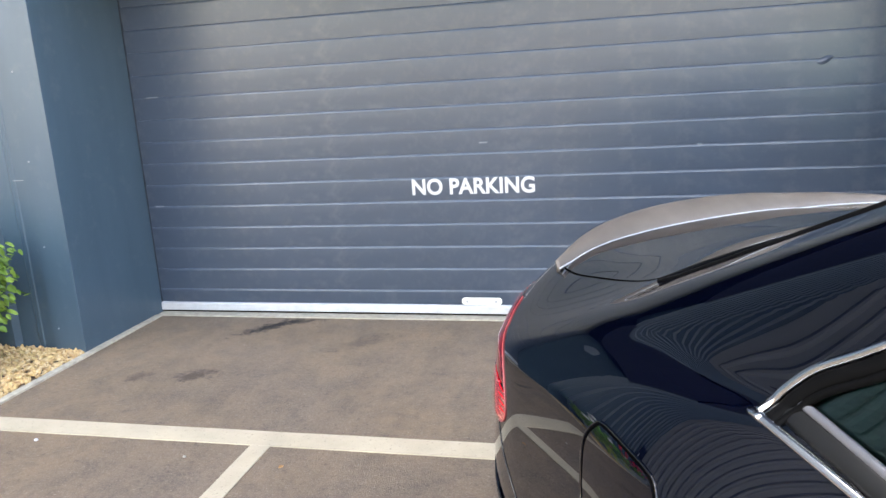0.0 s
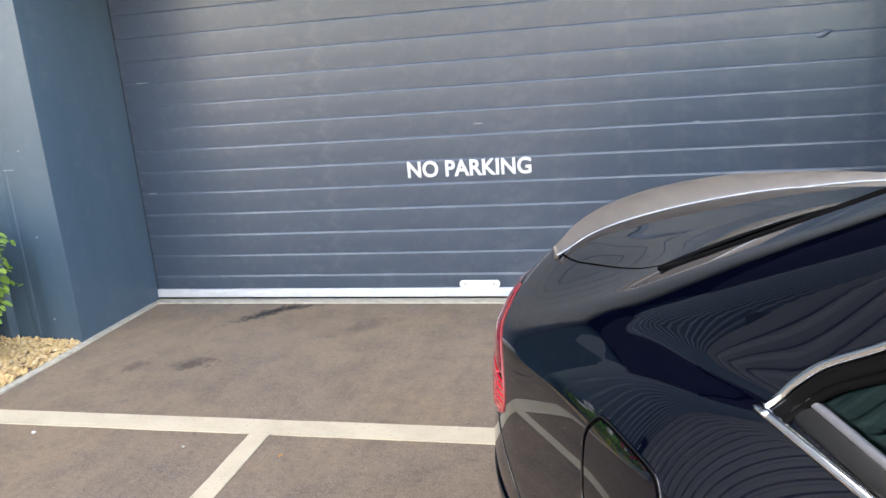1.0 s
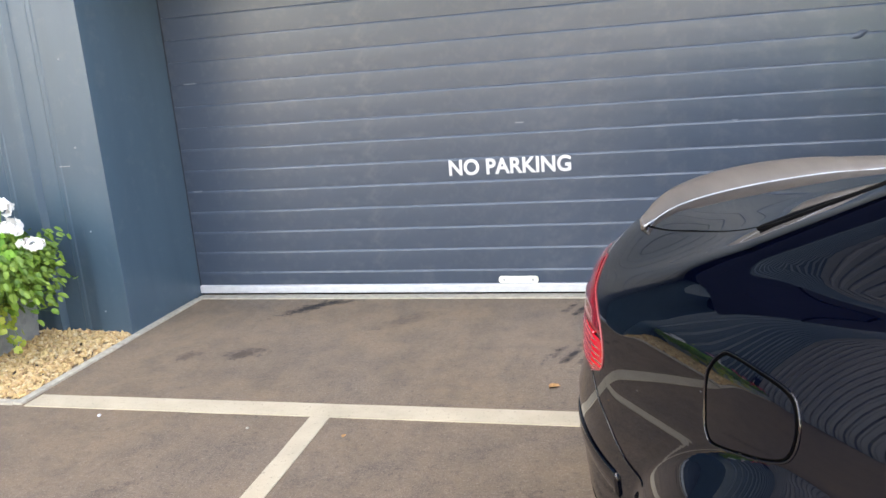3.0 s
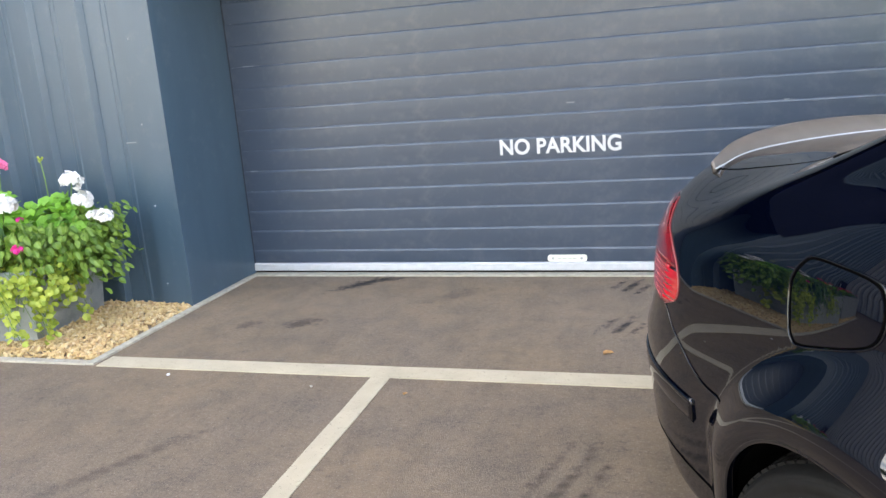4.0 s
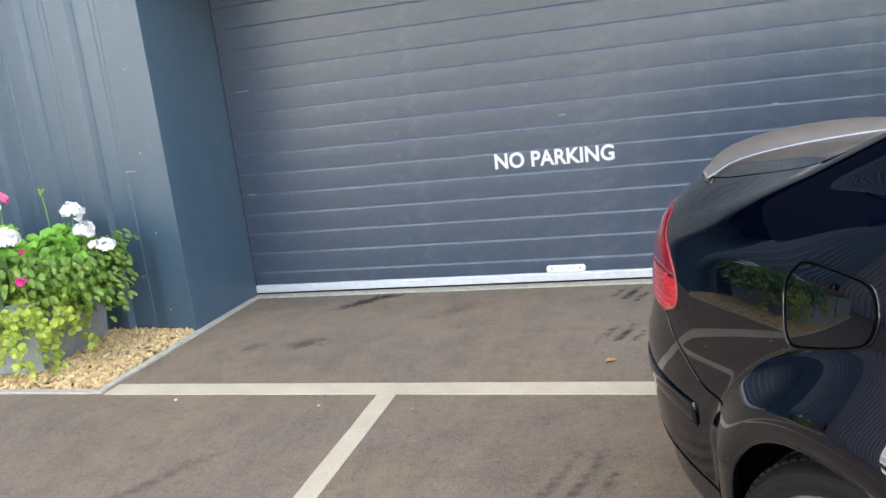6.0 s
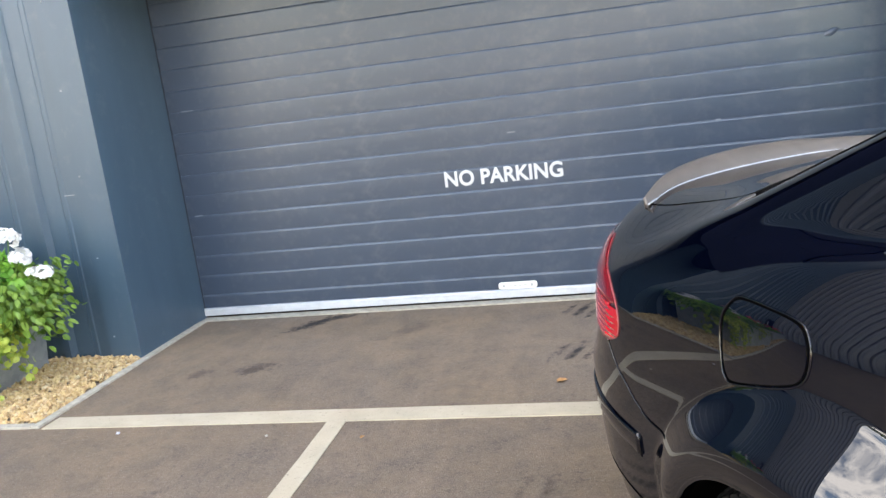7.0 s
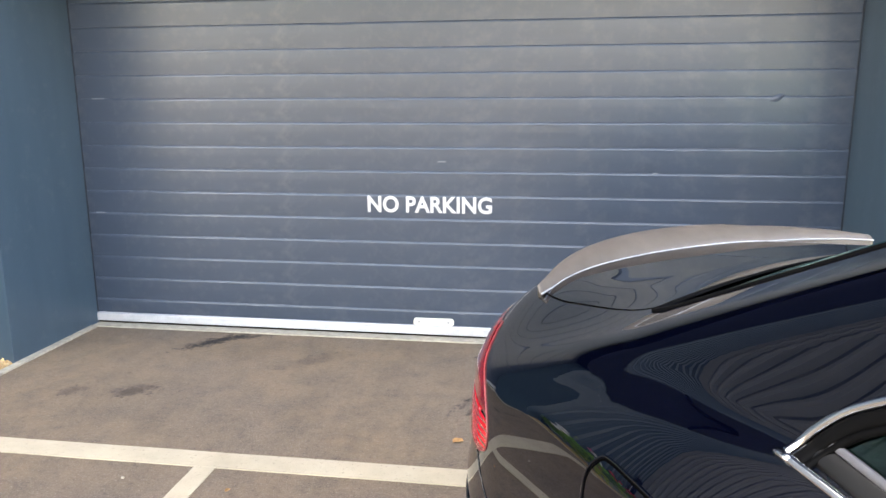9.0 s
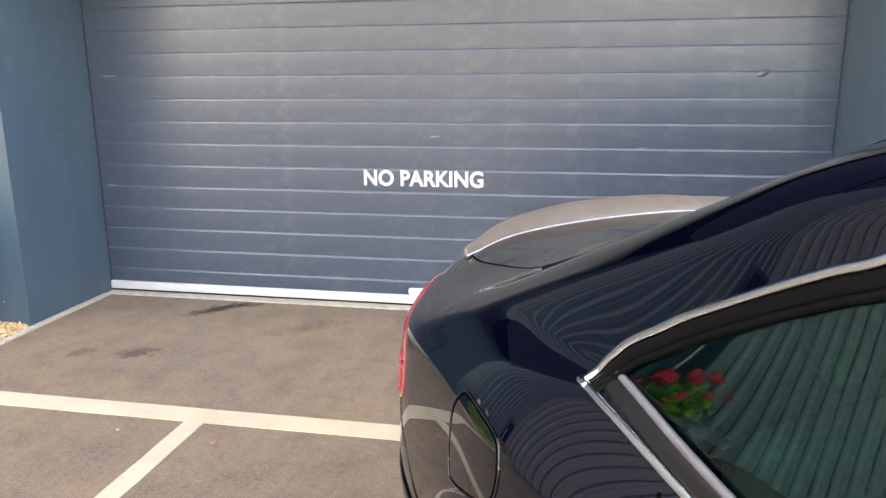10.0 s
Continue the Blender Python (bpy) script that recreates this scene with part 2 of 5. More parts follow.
M_LAMPEDGE = plain("pale_red_edge", (0.30, 0.06, 0.06), 0.3)
M_SEAT = plain("seat_leather", (0.30, 0.31, 0.31), 0.5, 0, 0.2, 60)
M_SOIL = plain("soil", (0.03, 0.022, 0.016), 0.95, 0, 0.4, 40, 0.5)
M_GERANIUM = leaf_material("geranium_leaf", (0.055, 0.20, 0.014), (0.26, 0.54, 0.06))
M_FUCHSIA = leaf_material("bush_leaf", (0.055, 0.14, 0.016), (0.25, 0.38, 0.06))
M_TRAIL = leaf_material("trailing_leaf", (0.20, 0.30, 0.03), (0.52, 0.57, 0.10))
M_BROAD = leaf_material("broad_leaf", (0.05, 0.14, 0.045), (0.15, 0.28, 0.10))
M_STEM = plain("green_stem", (0.10, 0.19, 0.04), 0.6)
M_PETALW = plain("white_petal", (0.80, 0.78, 0.76), 0.6, 0, 0.05, 60)
M_PETALP = plain("pink_petal", (0.80, 0.16, 0.34), 0.6, 0, 0.15, 60)
M_PETALM = plain("magenta_petal", (0.75, 0.03, 0.27), 0.6, 0, 0.15, 60)
M_PETALR = plain("red_petal", (0.70, 0.03, 0.05), 0.6, 0, 0.15, 60)
M_DRYLEAF = plain("dry_leaf", (0.42, 0.22, 0.08), 0.7, 0, 0.25, 50)
M_BARK = plain("bark", (0.10, 0.075, 0.055), 0.9, 0, 0.3, 20, 0.5)
M_TREELEAF = leaf_material("tree_leaf", (0.025, 0.06, 0.012), (0.09, 0.16, 0.035))


# ---- building helpers ----
def mesh_of(name, verts, faces, material, smooth=False):
    me = bpy.data.meshes.new(name)
    me.from_pydata([tuple(v) for v in verts], [], [tuple(f) for f in faces])
    me.materials.append(material)
    if smooth:
        me.polygons.foreach_set("use_smooth", [True] * len(me.polygons))
    me.update()
    return me


def part(name, bm, material, parent=None, label="", smooth=False):
    """Links a bmesh as one mesh object, under a thing or a part."""
    me = bpy.data.meshes.new(name)
    bm.to_mesh(me)
    bm.free()
    me.materials.append(material)
    if smooth:
        me.polygons.foreach_set("use_smooth", [True] * len(me.polygons))
    ob = new(name, me)
    ob.parent = parent
    if label:
        tagged(ob, label)
    return ob


def raw_part(name, verts, faces, material, parent=None, label="", smooth=False):
    ob = new(name, mesh_of(name, verts, faces, material, smooth))
    ob.parent = parent
    if label:
        tagged(ob, label)
    return ob


def empty(name, m):
    ob = new(name)
    ob.empty_display_size = 0.1
    ob.matrix_basis = m
    return ob


def box(bm, x0, x1, y0, y1, z0, z1, bevel=0.0):
    r = bmesh.ops.create_cube(bm, size=1)["verts"]
    bmesh.ops.transform(bm, matrix=Matrix.Translation(((x0 + x1) / 2, (y0 + y1) / 2, (z0 + z1) / 2)) @ Matrix.Diagonal((x1 - x0, y1 - y0, z1 - z0, 1)), verts=r)
    if bevel:
        es = list({e for v in r for e in v.link_edges})
        bmesh.ops.bevel(bm, geom=es, offset=bevel, segments=2, affect="EDGES", profile=0.5)


def boxed(name, dims, material, parent=None, label="", bevel=0.0):
    bm = bmesh.new()
    box(bm, *dims, bevel)
    return part(name, bm, material, parent, label)


def extrude_profile(bm, pts, axis, a, b, close=False):
    """Sweeps a 2D profile straight along an axis from a to b. axis x: points are (y, z); z: (x, y)."""
    def at(p, s):
        return (s, p[0], p[1]) if axis == "x" else ((p[0], p[1], s) if axis == "z" else (p[0], s, p[1]))
    rows = [[bm.verts.new(at(p, s)) for p in pts] for s in (a, b)]
    n = len(pts)
    for i in range(n if close else n - 1):
        j = (i + 1) % n
        bm.faces.new((rows[0][i], rows[0][j], rows[1][j], rows[1][i]))
    if close:
        bm.faces.new(rows[0][::-1])
        bm.faces.new(rows[1])


# ---- ground ----
DOOR_Y, LEFT_X, RIGHT_X, FRONT_Y = 4.707, -1.935, 2.815, 3.876
bm = bmesh.new()
box(bm, -160, 160, -160, 160, -0.3, 0.0)
tagged(part("ground", bm, M_ASPHALT), "brown-grey worn asphalt yard with oil spots and scuffs", "ground", kind="structure")


def painted_line(x0, x1, y0, y1):
    """A slightly wavering painted strip, 3 mm thick."""
    bm = bmesh.new()
    long_x = (x1 - x0) > (y1 - y0)
    n = 60
    tops = []
    for i in range(n + 1):
        t = i / n
        w = [0.004 * noise.noise((t * 23, k * 7.1, x0)) for k in range(2)]
        if long_x:
            x = x0 + (x1 - x0) * t
            tops.append(((x, y0 + w[0]), (x, y1 + w[1])))
        else:
            y = y0 + (y1 - y0) * t
            tops.append(((x0 + w[0], y), (x1 + w[1], y)))
    rows = [[bm.verts.new((*p, z)) for z, p in ((0, a), (0.004, a), (0.004, b), (0, b))] for a, b in tops]
    for r, s in zip(rows, rows[1:]):
        for k in range(3):
            bm.faces.new((r[k], s[k], s[k + 1], r[k + 1]))
    bmesh.ops.recalc_face_normals(bm, faces=bm.faces)
    return part("parking_line", bm, M_LINE)


tagged(painted_line(-1.86, 5.2, 2.858, 2.992), "cream painted parking bay line on asphalt", "road marking", "bay lines", "structure")
tagged(painted_line(-0.300, -0.205, -2.4, 2.8575), "cream painted bay divider line on asphalt", "road marking", "bay lines", "structure")

# flush concrete edging round the gravel bed
bm = bmesh.new()
box(bm, -1.935, -1.885, 2.87, 4.62, -0.1, 0.012, 0.004)
tagged(part("edging", bm, M_CONCRETE), "pale concrete edging strip beside the gravel", "kerb", kind="structure")
bm = bmesh.new()
box(bm, -6.05, -1.937, 2.865, 2.915, -0.1, 0.012, 0.004)
tagged(part("edging", bm, M_CONCRETE), "pale concrete edging strip beside the gravel", "kerb", kind="structure")
bm = bmesh.new()
box(bm, LEFT_X + 0.002, RIGHT_X - 0.002, 4.622, 4.80, -0.1, 0.008, 0.003)
tagged(part("threshold", bm, M_CONCRETE), "pale concrete threshold under the garage door", "threshold", kind="structure")

# ---- building ----
TOP = 2.748


def cladding_sheet(name, x0, x1, y, first, top=TOP, material=None, low=0.015, pitch=0.377, deep=1.0):
    """Profiled sheet: flat pans with raised trapezoid ribs, facing the yard."""
    pts = [(x0, y)]
    x = first
    while x > x0 + 0.2:
        x -= pitch
    while x < x1 - 0.06:
        if x > x0 + 0.05:
            pts += [(x - 0.046 * deep, y), (x - 0.022, y - 0.040 * deep), (x + 0.022, y - 0.040 * deep), (x + 0.046 * deep, y)]
            # shallow stiffener in the pan
            if x + 0.22 < x1 and pitch > 0.3:
                pts += [(x + 0.170, y), (x + 0.178, y - 0.004), (x + 0.206, y - 0.004), (x + 0.214, y)]
        x += pitch
    pts.append((x1, y))
    pts += [(x1, y + 0.06), (x0, y + 0.06)]
    bm = bmesh.new()
    extrude_profile(bm, pts, "z", low, top, True)
    bmesh.ops.recalc_face_normals(bm, faces=bm.faces)
    return part(name, bm, material or M_CLAD)


# Upper part is out of view, carried to 15 m to fill the car's reflections.
tagged(cladding_sheet("wall_left", -7.37, -2.150, 3.918, -2.475, 15.0), "blue-grey ribbed steel cladding wall", "wall", kind="structure")
# Wing shows only mirrored; size, deep ribs and paleness are set for the reflections.
wing = cladding_sheet("wall_wing", -4.8, 0.014, 0.0, -0.3, 15.0, M_PALECLAD, pitch=0.27, deep=1.6)
wing.matrix_basis = pose(-7.3, 3.90, 0, 0, 0, 90)
tagged(wing, "mid-grey ribbed steel cladding wall of the side wing", "wall", kind="structure")
# Unseen block behind the wing sheet, as tall, so no sky shows past it.
bm = bmesh.new()
box(bm, -16.0, -7.362, -0.9, 3.79, 0, 14.98)
tagged(part("wall_wing_body", bm, M_FASCIA), "blue-grey steel block of the side wing", "wall", kind="structure")
# Unseen panels, added dark so the car's shoulder reflects navy above the door.
bm = bmesh.new()
for k in range(5):
    box(bm, -2.146 + k * 1.0364, -1.114 + k * 1.0364, 3.90, 3.985, 2.462, 4.6, 0.004)
tagged(part("wall_over_door_unseen", bm, M_FASCIA), "added dark navy panels above the garage door, out of view", "wall", kind="structure")
tagged(cladding_sheet("wall_right", 3.04, 16.0, 3.918, 3.35, 4.6), "blue-grey ribbed steel cladding wall", "wall", kind="structure")


def corner_flashing(name, x, side):
    """Folded flashing: front leg on the wall, return leg lining the reveal."""
    bm = bmesh.new()
    a = 0.215 * side
    pts = [(x + a, FRONT_Y + 0.006), (x + a, FRONT_Y), (x + 0.003 * side, FRONT_Y), (x, FRONT_Y + 0.003), (x, DOOR_Y + 0.10),
           (x + 0.03 * side, DOOR_Y + 0.10), (x + 0.03 * side, FRONT_Y + 0.06), (x + a, FRONT_Y + 0.06)]
    extrude_profile(bm, pts, "z", 0.0, 2.456, True)
    bmesh.ops.recalc_face_normals(bm, faces=bm.faces)
    return tagged(part(name, bm, M_CLAD), "smooth blue-grey steel corner flashing lining the door reveal", "flashing", kind="structure")


flash_left = corner_flashing("trim_left", LEFT_X, -1)
flash_right = corner_flashing("trim_right", RIGHT_X, 1)
# Lintel out of view, height and dark tone chosen to darken upward reflections.
bm = bmesh.new()
box(bm, LEFT_X + 0.004, RIGHT_X - 0.004, 3.99, DOOR_Y + 0.1, 2.460, 2.746)
tagged(part("wall_lintel_unseen", bm, M_FASCIA), "added dark navy lintel above the garage door, out of view", "wall", kind="structure")
# Added out of view: tall dark mass that blocks sky from the car's reflections.
bm = bmesh.new()
box(bm, -2.146, 16.1, 3.80, 4.9, 4.602, 15.0, 0.01)
box(bm, -7.40, 16.1, 3.99, 4.9, 2.75, 4.598, 0.01)
box(bm, -7.40, -2.15, 3.99, 4.9, 4.602, 15.0, 0.01)
tagged(part("wall_upper_unseen", bm, M_FASCIA), "added dark navy upper wall, out of view, blocking the sky", "wall", kind="structure")
bm = bmesh.new()
box(bm, -24, 16, 4.91, 16, 14.7, 14.9)
tagged(part("roof", bm, M_CLAD), "flat dark roof edge of the building", "roof", kind="structure")
bm = bmesh.new()
box(bm, -24, 16, DOOR_Y + 0.12, DOOR_Y + 0.3, 0, TOP - 0.002)
tagged(part("wall_inner", bm, M_CLAD), "inner wall of the building behind the cladding", "wall", kind="structure")

# sectional door: panels with a recessed joint between them
DOOR_X0, DOOR_X1, PITCH, FIRST = LEFT_X + 0.004, RIGHT_X - 0.004, 0.149, 0.18
door = empty("door_1", pose(0, 0, 0))
tagged(door, "grey-blue sectional garage door, closed, scuffed", "garage door", kind="structure")


def panel_mesh(z0, z1):
    y = DOOR_Y
    pts = [(y + 0.04, z0), (y + 0.0052, z0), (y + 0.0010, z0 + 0.6 * (z1 - z0)), (y, z1 - 0.0135), (y + 0.0022, z1 - 0.0052), (y + 0.0044, z1 - 0.0020), (y + 0.0054, z1 - 0.0004), (y + 0.04, z1 - 0.0004)]
    bm = bmesh.new()
    extrude_profile(bm, pts, "x", DOOR_X0, DOOR_X1, True)
    bmesh.ops.recalc_face_normals(bm, faces=bm.faces)
    return bm


part("panel", panel_mesh(0.082, FIRST), M_PANEL, door)
base = part("panel", panel_mesh(FIRST, FIRST + PITCH), M_PANEL, door)
for k in range(1, 15):
    p = new("panel", base.data)
    p.parent = door
    p.location = (0, 0, k * PITCH)
bm = bmesh.new()
extrude_profile(bm, [(DOOR_Y + 0.03, 0.024), (DOOR_Y - 0.012, 0.024), (DOOR_Y - 0.014, 0.028), (DOOR_Y - 0.014, 0.070), (DOOR_Y - 0.006, 0.080), (DOOR_Y + 0.03, 0.080)], "x", DOOR_X0, DOOR_X1, True)
bmesh.ops.recalc_face_normals(bm, faces=bm.faces)
part("bottom_rail", bm, M_ALU, door, "pale aluminium bottom rail")
boxed("seal", (DOOR_X0, DOOR_X1, DOOR_Y + 0.004, DOOR_Y + 0.03, 0.0085, 0.0245), M_RUBBER, door, "black rubber bottom seal")
for xx in (DOOR_X0 - 0.003, DOOR_X1 - 0.005):
    boxed("guide_seal", (xx, xx + 0.008, DOOR_Y - 0.003, DOOR_Y + 0.02, 0.026, 2.455), M_GUIDE, door, "dark edge seal")

# lettering on the door
cu = bpy.data.curves.new("lettering", "FONT")
cu.body = "NO PARKING"
cu.extrude = 0.012
cu.offset = 0.026
cu.space_character = 1.02
tmp = bpy.data.objects.new("tmp", cu)
scene.collection.objects.link(tmp)
bpy.context.view_layer.update()
me = bpy.data.meshes.new_from_object(tmp.evaluated_get(bpy.context.evaluated_depsgraph_get()))
bpy.data.objects.remove(tmp)
co = np.array([v.co[:] for v in me.vertices])
lo, hi = co.min(0), co.max(0)
for v in me.vertices:
    a = (v.co.x - lo[0]) / (hi[0] - lo[0])
    b = (v.co.y - lo[1]) / (hi[1] - lo[1])
    c = (v.co.z - lo[2]) / (hi[2] - lo[2])
    v.co = (0.002 + a * 0.786, DOOR_Y - 0.0025 * c - 0.0004, 0.813 + b * 0.104)
me.materials.clear()
me.materials.append(M_WHITE)
tagged(new("door_lettering", me), "white vinyl words NO PARKING on the garage door", "lettering")


def rounded_plate(bm, x0, x1, z0, z1, r, y0, y1, seg=6):
    pts = []
    for cx, cz, a0 in ((x1 - r, z1 - r, 0), (x0 + r, z1 - r, 90), (x0 + r, z0 + r, 180), (x1 - r, z0 + r, 270)):
        for k in range(seg + 1):
            a = radians(a0 + 90 * k / seg)
            pts.append((cx + r * math.cos(a), cz + r * math.sin(a)))
    extrude_profile(bm, pts, "y", y0, y1, True)
    bmesh.ops.recalc_face_normals(bm, faces=bm.faces)


plate = empty("door_plate", pose(0, 0, 0))
tagged(plate, "cream rounded plate with faint print low on the garage door", "plate")
bm = bmesh.new()
rounded_plate(bm, 0.288, 0.551, 0.083, 0.131, 0.020, DOOR_Y - 0.010, DOOR_Y + 0.001)
part("plate", bm, M_CREAM, plate)
for x in (0.325, 0.515):
    bm = bmesh.new()
    rounded_plate(bm, x - 0.009, x + 0.009, 0.098, 0.116, 0.0088, DOOR_Y - 0.013, DOOR_Y - 0.010)
    part("screw", bm, M_GREY, plate)
bm = bmesh.new()
for i in range(4):
    box(bm, 0.355 + i * 0.034, 0.380 + i * 0.034, DOOR_Y - 0.0112, DOOR_Y - 0.010, 0.104, 0.1085)
part("print", bm, M_GREY, plate, "unreadable grey print")


def dent(x, z, w, h):
    """A small crumpled fold standing off the panel edge."""
    bm = bmesh.new()
    n = 12
    rows = []
    for i in range(n + 1):
        t = i / n
        bulge = math.sin(math.pi * t) ** 1.5
        xx = x - w / 2 + w * t
        zz = z + h * (t - 0.5) * 0.8
        rows.append([bm.verts.new((xx, DOOR_Y - 0.0005 - q * bulge, zz + s * h * (0.25 + 0.6 * bulge))) for q, s in ((0, -0.7), (0.012, -0.1), (0.007, 0.25), (0.0, 0.6))])
    for r, s in zip(rows, rows[1:]):
        for k in range(3):
            bm.faces.new((r[k], s[k], s[k + 1], r[k + 1]))
    bmesh.ops.recalc_face_normals(bm, faces=bm.faces)
    return part("dent", bm, M_PANEL, door, "crumpled dent", True)


dent(2.40, 1.512, 0.085, 0.04)
for x, z, w in ((0.476, 1.133, 0.05), (1.752, 1.075, 0.03), (-1.78, 1.522, 0.09), (-1.84, 0.776, 0.06)):
    boxed("scuff", (x - w / 2, x + w / 2, DOOR_Y - 0.0012, DOOR_Y + 0.001, z - 0.0035, z + 0.0035), M_SCUFF, door, "scratched pale scuff")

# screws on the cladding and flashing
for i in range(7):
    for x, y in ((-2.475, 3.886), (-2.852, 3.886), (-2.105, FRONT_Y), (-3.229, 3.886)):
        z = 0.16 + i * 0.52 + (0.07 if x < -2.3 else 0)
        bm = bmesh.new()
        bmesh.ops.create_cone(bm, cap_ends=True, segments=6, radius1=0.006, radius2=0.004, depth=0.006, matrix=Matrix.Translation((x, y - 0.003, z)) @ Matrix.Rotation(radians(90), 4, "X"))
        part("screw", bm, M_SCUFF, flash_left)
boxed("scratch", (-2.24, -2.17, FRONT_Y - 0.0012, FRONT_Y + 0.001, 1.0875, 1.0925), M_SCUFF, flash_left, "pale scratch")

side_door = empty("door_2", pose(0, 0, 0))
tagged(side_door, "dark steel entrance door in the ribbed wall, closed", "door", kind="structure")
boxed("leaf", (-7.06, -6.20, 3.850, 3.874, 0.02, 2.10), M_FASCIA, side_door, "", 0.004)
for d in ((-7.12, -7.062, 3.84, 3.876, 0.0, 2.16), (-6.198, -6.14, 3.84, 3.876, 0.0, 2.16), (-7.06, -6.20, 3.84, 3.876, 2.102, 2.16)):
    boxed("frame", d, M_GUIDE, side_door, "", 0.003)
boxed("pull_handle", (-6.29, -6.25, 3.80, 3.83, 0.85, 1.65), M_WHITE, side_door, "long white pull handle", 0.008)
for z in (0.95, 1.55):
    boxed("bracket", (-6.28, -6.26, 3.829, 3.851, z - 0.01, z + 0.01), M_WHITE, side_door)
sign = empty("wall_sign", pose(0, 0, 0))
tagged(sign, "white rectangular sign fixed beside the garage door", "sign")
boxed("plate", (3.062, 3.36, 3.866, 3.870, 1.21, 1.64), M_WHITE, sign, "", 0.001)
for z in (1.24, 1.61):
    boxed("fixing", (3.20, 3.22, 3.8695, 3.8765, z - 0.01, z + 0.01), M_GREY, sign)

# ---- the parked car ----
# local axes: x towards the bonnet, y to the car's left, z up; u, v, z below with v the distance from the middle line
CAR = pose(1.604, 2.263, 0, 0, 0, -52)
car = empty("car", CAR)
tagged(car, "dark navy glossy saloon car parked across the bay", "car")
REAR_WHEEL, FRONT_WHEEL, AXLE_Z, TYRE_R = 0.79, 3.62, 0.322, 0.322


def smax(a, b, k):
    h = np.clip(0.5 + 0.5 * (a - b) / k, 0, 1)
    return b * (1 - h) + a * h + k * h * (1 - h)


def table(knots, soft):
    """A smoothed curve through knots, as a function."""
    x = np.arange(-3, 8, 0.01)
    y = np.interp(x, [k[0] for k in knots], [k[1] for k in knots])
    n = max(1, int(soft / 0.01))
    w = np.hanning(2 * n + 3)
    y = np.convolve(np.pad(y, n + 1, mode="edge"), w / w.sum(), "valid")
    return lambda q: np.interp(q, x, y)


DECK = table([(-0.4, 1.070), (0.0, 1.095), (0.35, 1.122), (0.7, 1.117), (0.88, 1.112), (0.96, 1.135), (1.15, 1.130), (1.6, 1.060), (2.9, 1.00), (3.3, 0.98), (4.1, 0.90), (4.6, 0.74)], 0.18)
TAIL = table([(0.18, -0.372), (0.335, -0.384), (0.355, -0.410), (0.43, -0.415), (0.62, -0.42), (0.67, -0.37), (0.76, -0.300), (0.9, -0.312), (1.0, -0.312), (1.06, -0.34)], 0.03)
ROUND = table([(-0.6, 0.26), (0.15, 0.20), (0.55, 0.07), (0.7, 0.05), (0.9, 0.022), (3.0, 0.022)], 0.2)
NOSE = table([(0.18, 4.50), (0.40, 4.60), (0.62, 4.58), (0.85, 4.45)], 0.06)
CABIN = table([(-0.2, 0.671), (0.2, 0.785), (0.55, 0.803), (0.7, 0.824), (0.9, 0.858), (1.15, 0.887), (1.4, 0.928), (1.8, 0.95), (2.6, 0.90), (3.2, 0.80)], 0.3)
LEAN = table([(0.9, 0.348), (1.2, 0.234), (1.5, 0.30)], 0.3)
PLAN = table([(-1.0, 0.428), (0.80, 0.0), (3.0, 0.0)], 0.22)
VALLEY = table([(0.3, 0.05), (0.7, 0.022), (0.9, 0.012), (3.0, 0.012)], 0.15)
FOOT = table([(0.1, 0.0), (0.5, 0.012), (0.75, 0.018), (0.92, 0.0)], 0.08)
TWIST = table([(0.0, 0.20), (0.8, 0.0), (1.1, 0.0)], 0.3)
SLOPE = table([(-0.5, 0.30), (0.3, 0.30), (0.62, 0.0)], 0.2)
CAMBER = table([(0.05, 0.03), (0.5, 0.002)], 0.1)


def flare(u, z, uc):
    du, up = u - uc - 0.04, np.maximum(z - 0.50, 0) / 0.387
    back = (np.abs(du) / 0.52) ** 1.5 + up ** 1.5
    fore = (np.abs(du) / 0.385) ** 2.3 + up ** 2.3
    q = np.where(du < 0, back ** (1 / 1.5), fore ** (1 / 2.3))
    t = np.clip((1 - q) / 0.50, 0, 1)
    t = t * t / (t + 0.10) * 1.1
    return 0.088 * np.sin(t * np.pi / 2)


def arch(u, z, uc):
    """Below 1 inside the wheel opening."""
    du = u - uc
    sa = np.where(du < 0, 0.362, 0.38)
    return np.sqrt((du / sa) ** 2 + (np.maximum(z - 0.31, 0) / 0.385) ** 2)


crease = table([(-0.6, 0.955), (0.26, 0.963), (0.6, 0.982), (0.75, 0.981), (0.9, 0.972), (1.5, 0.94), (3.0, 0.88)], 0.3)   # height of the sharp line along the flank


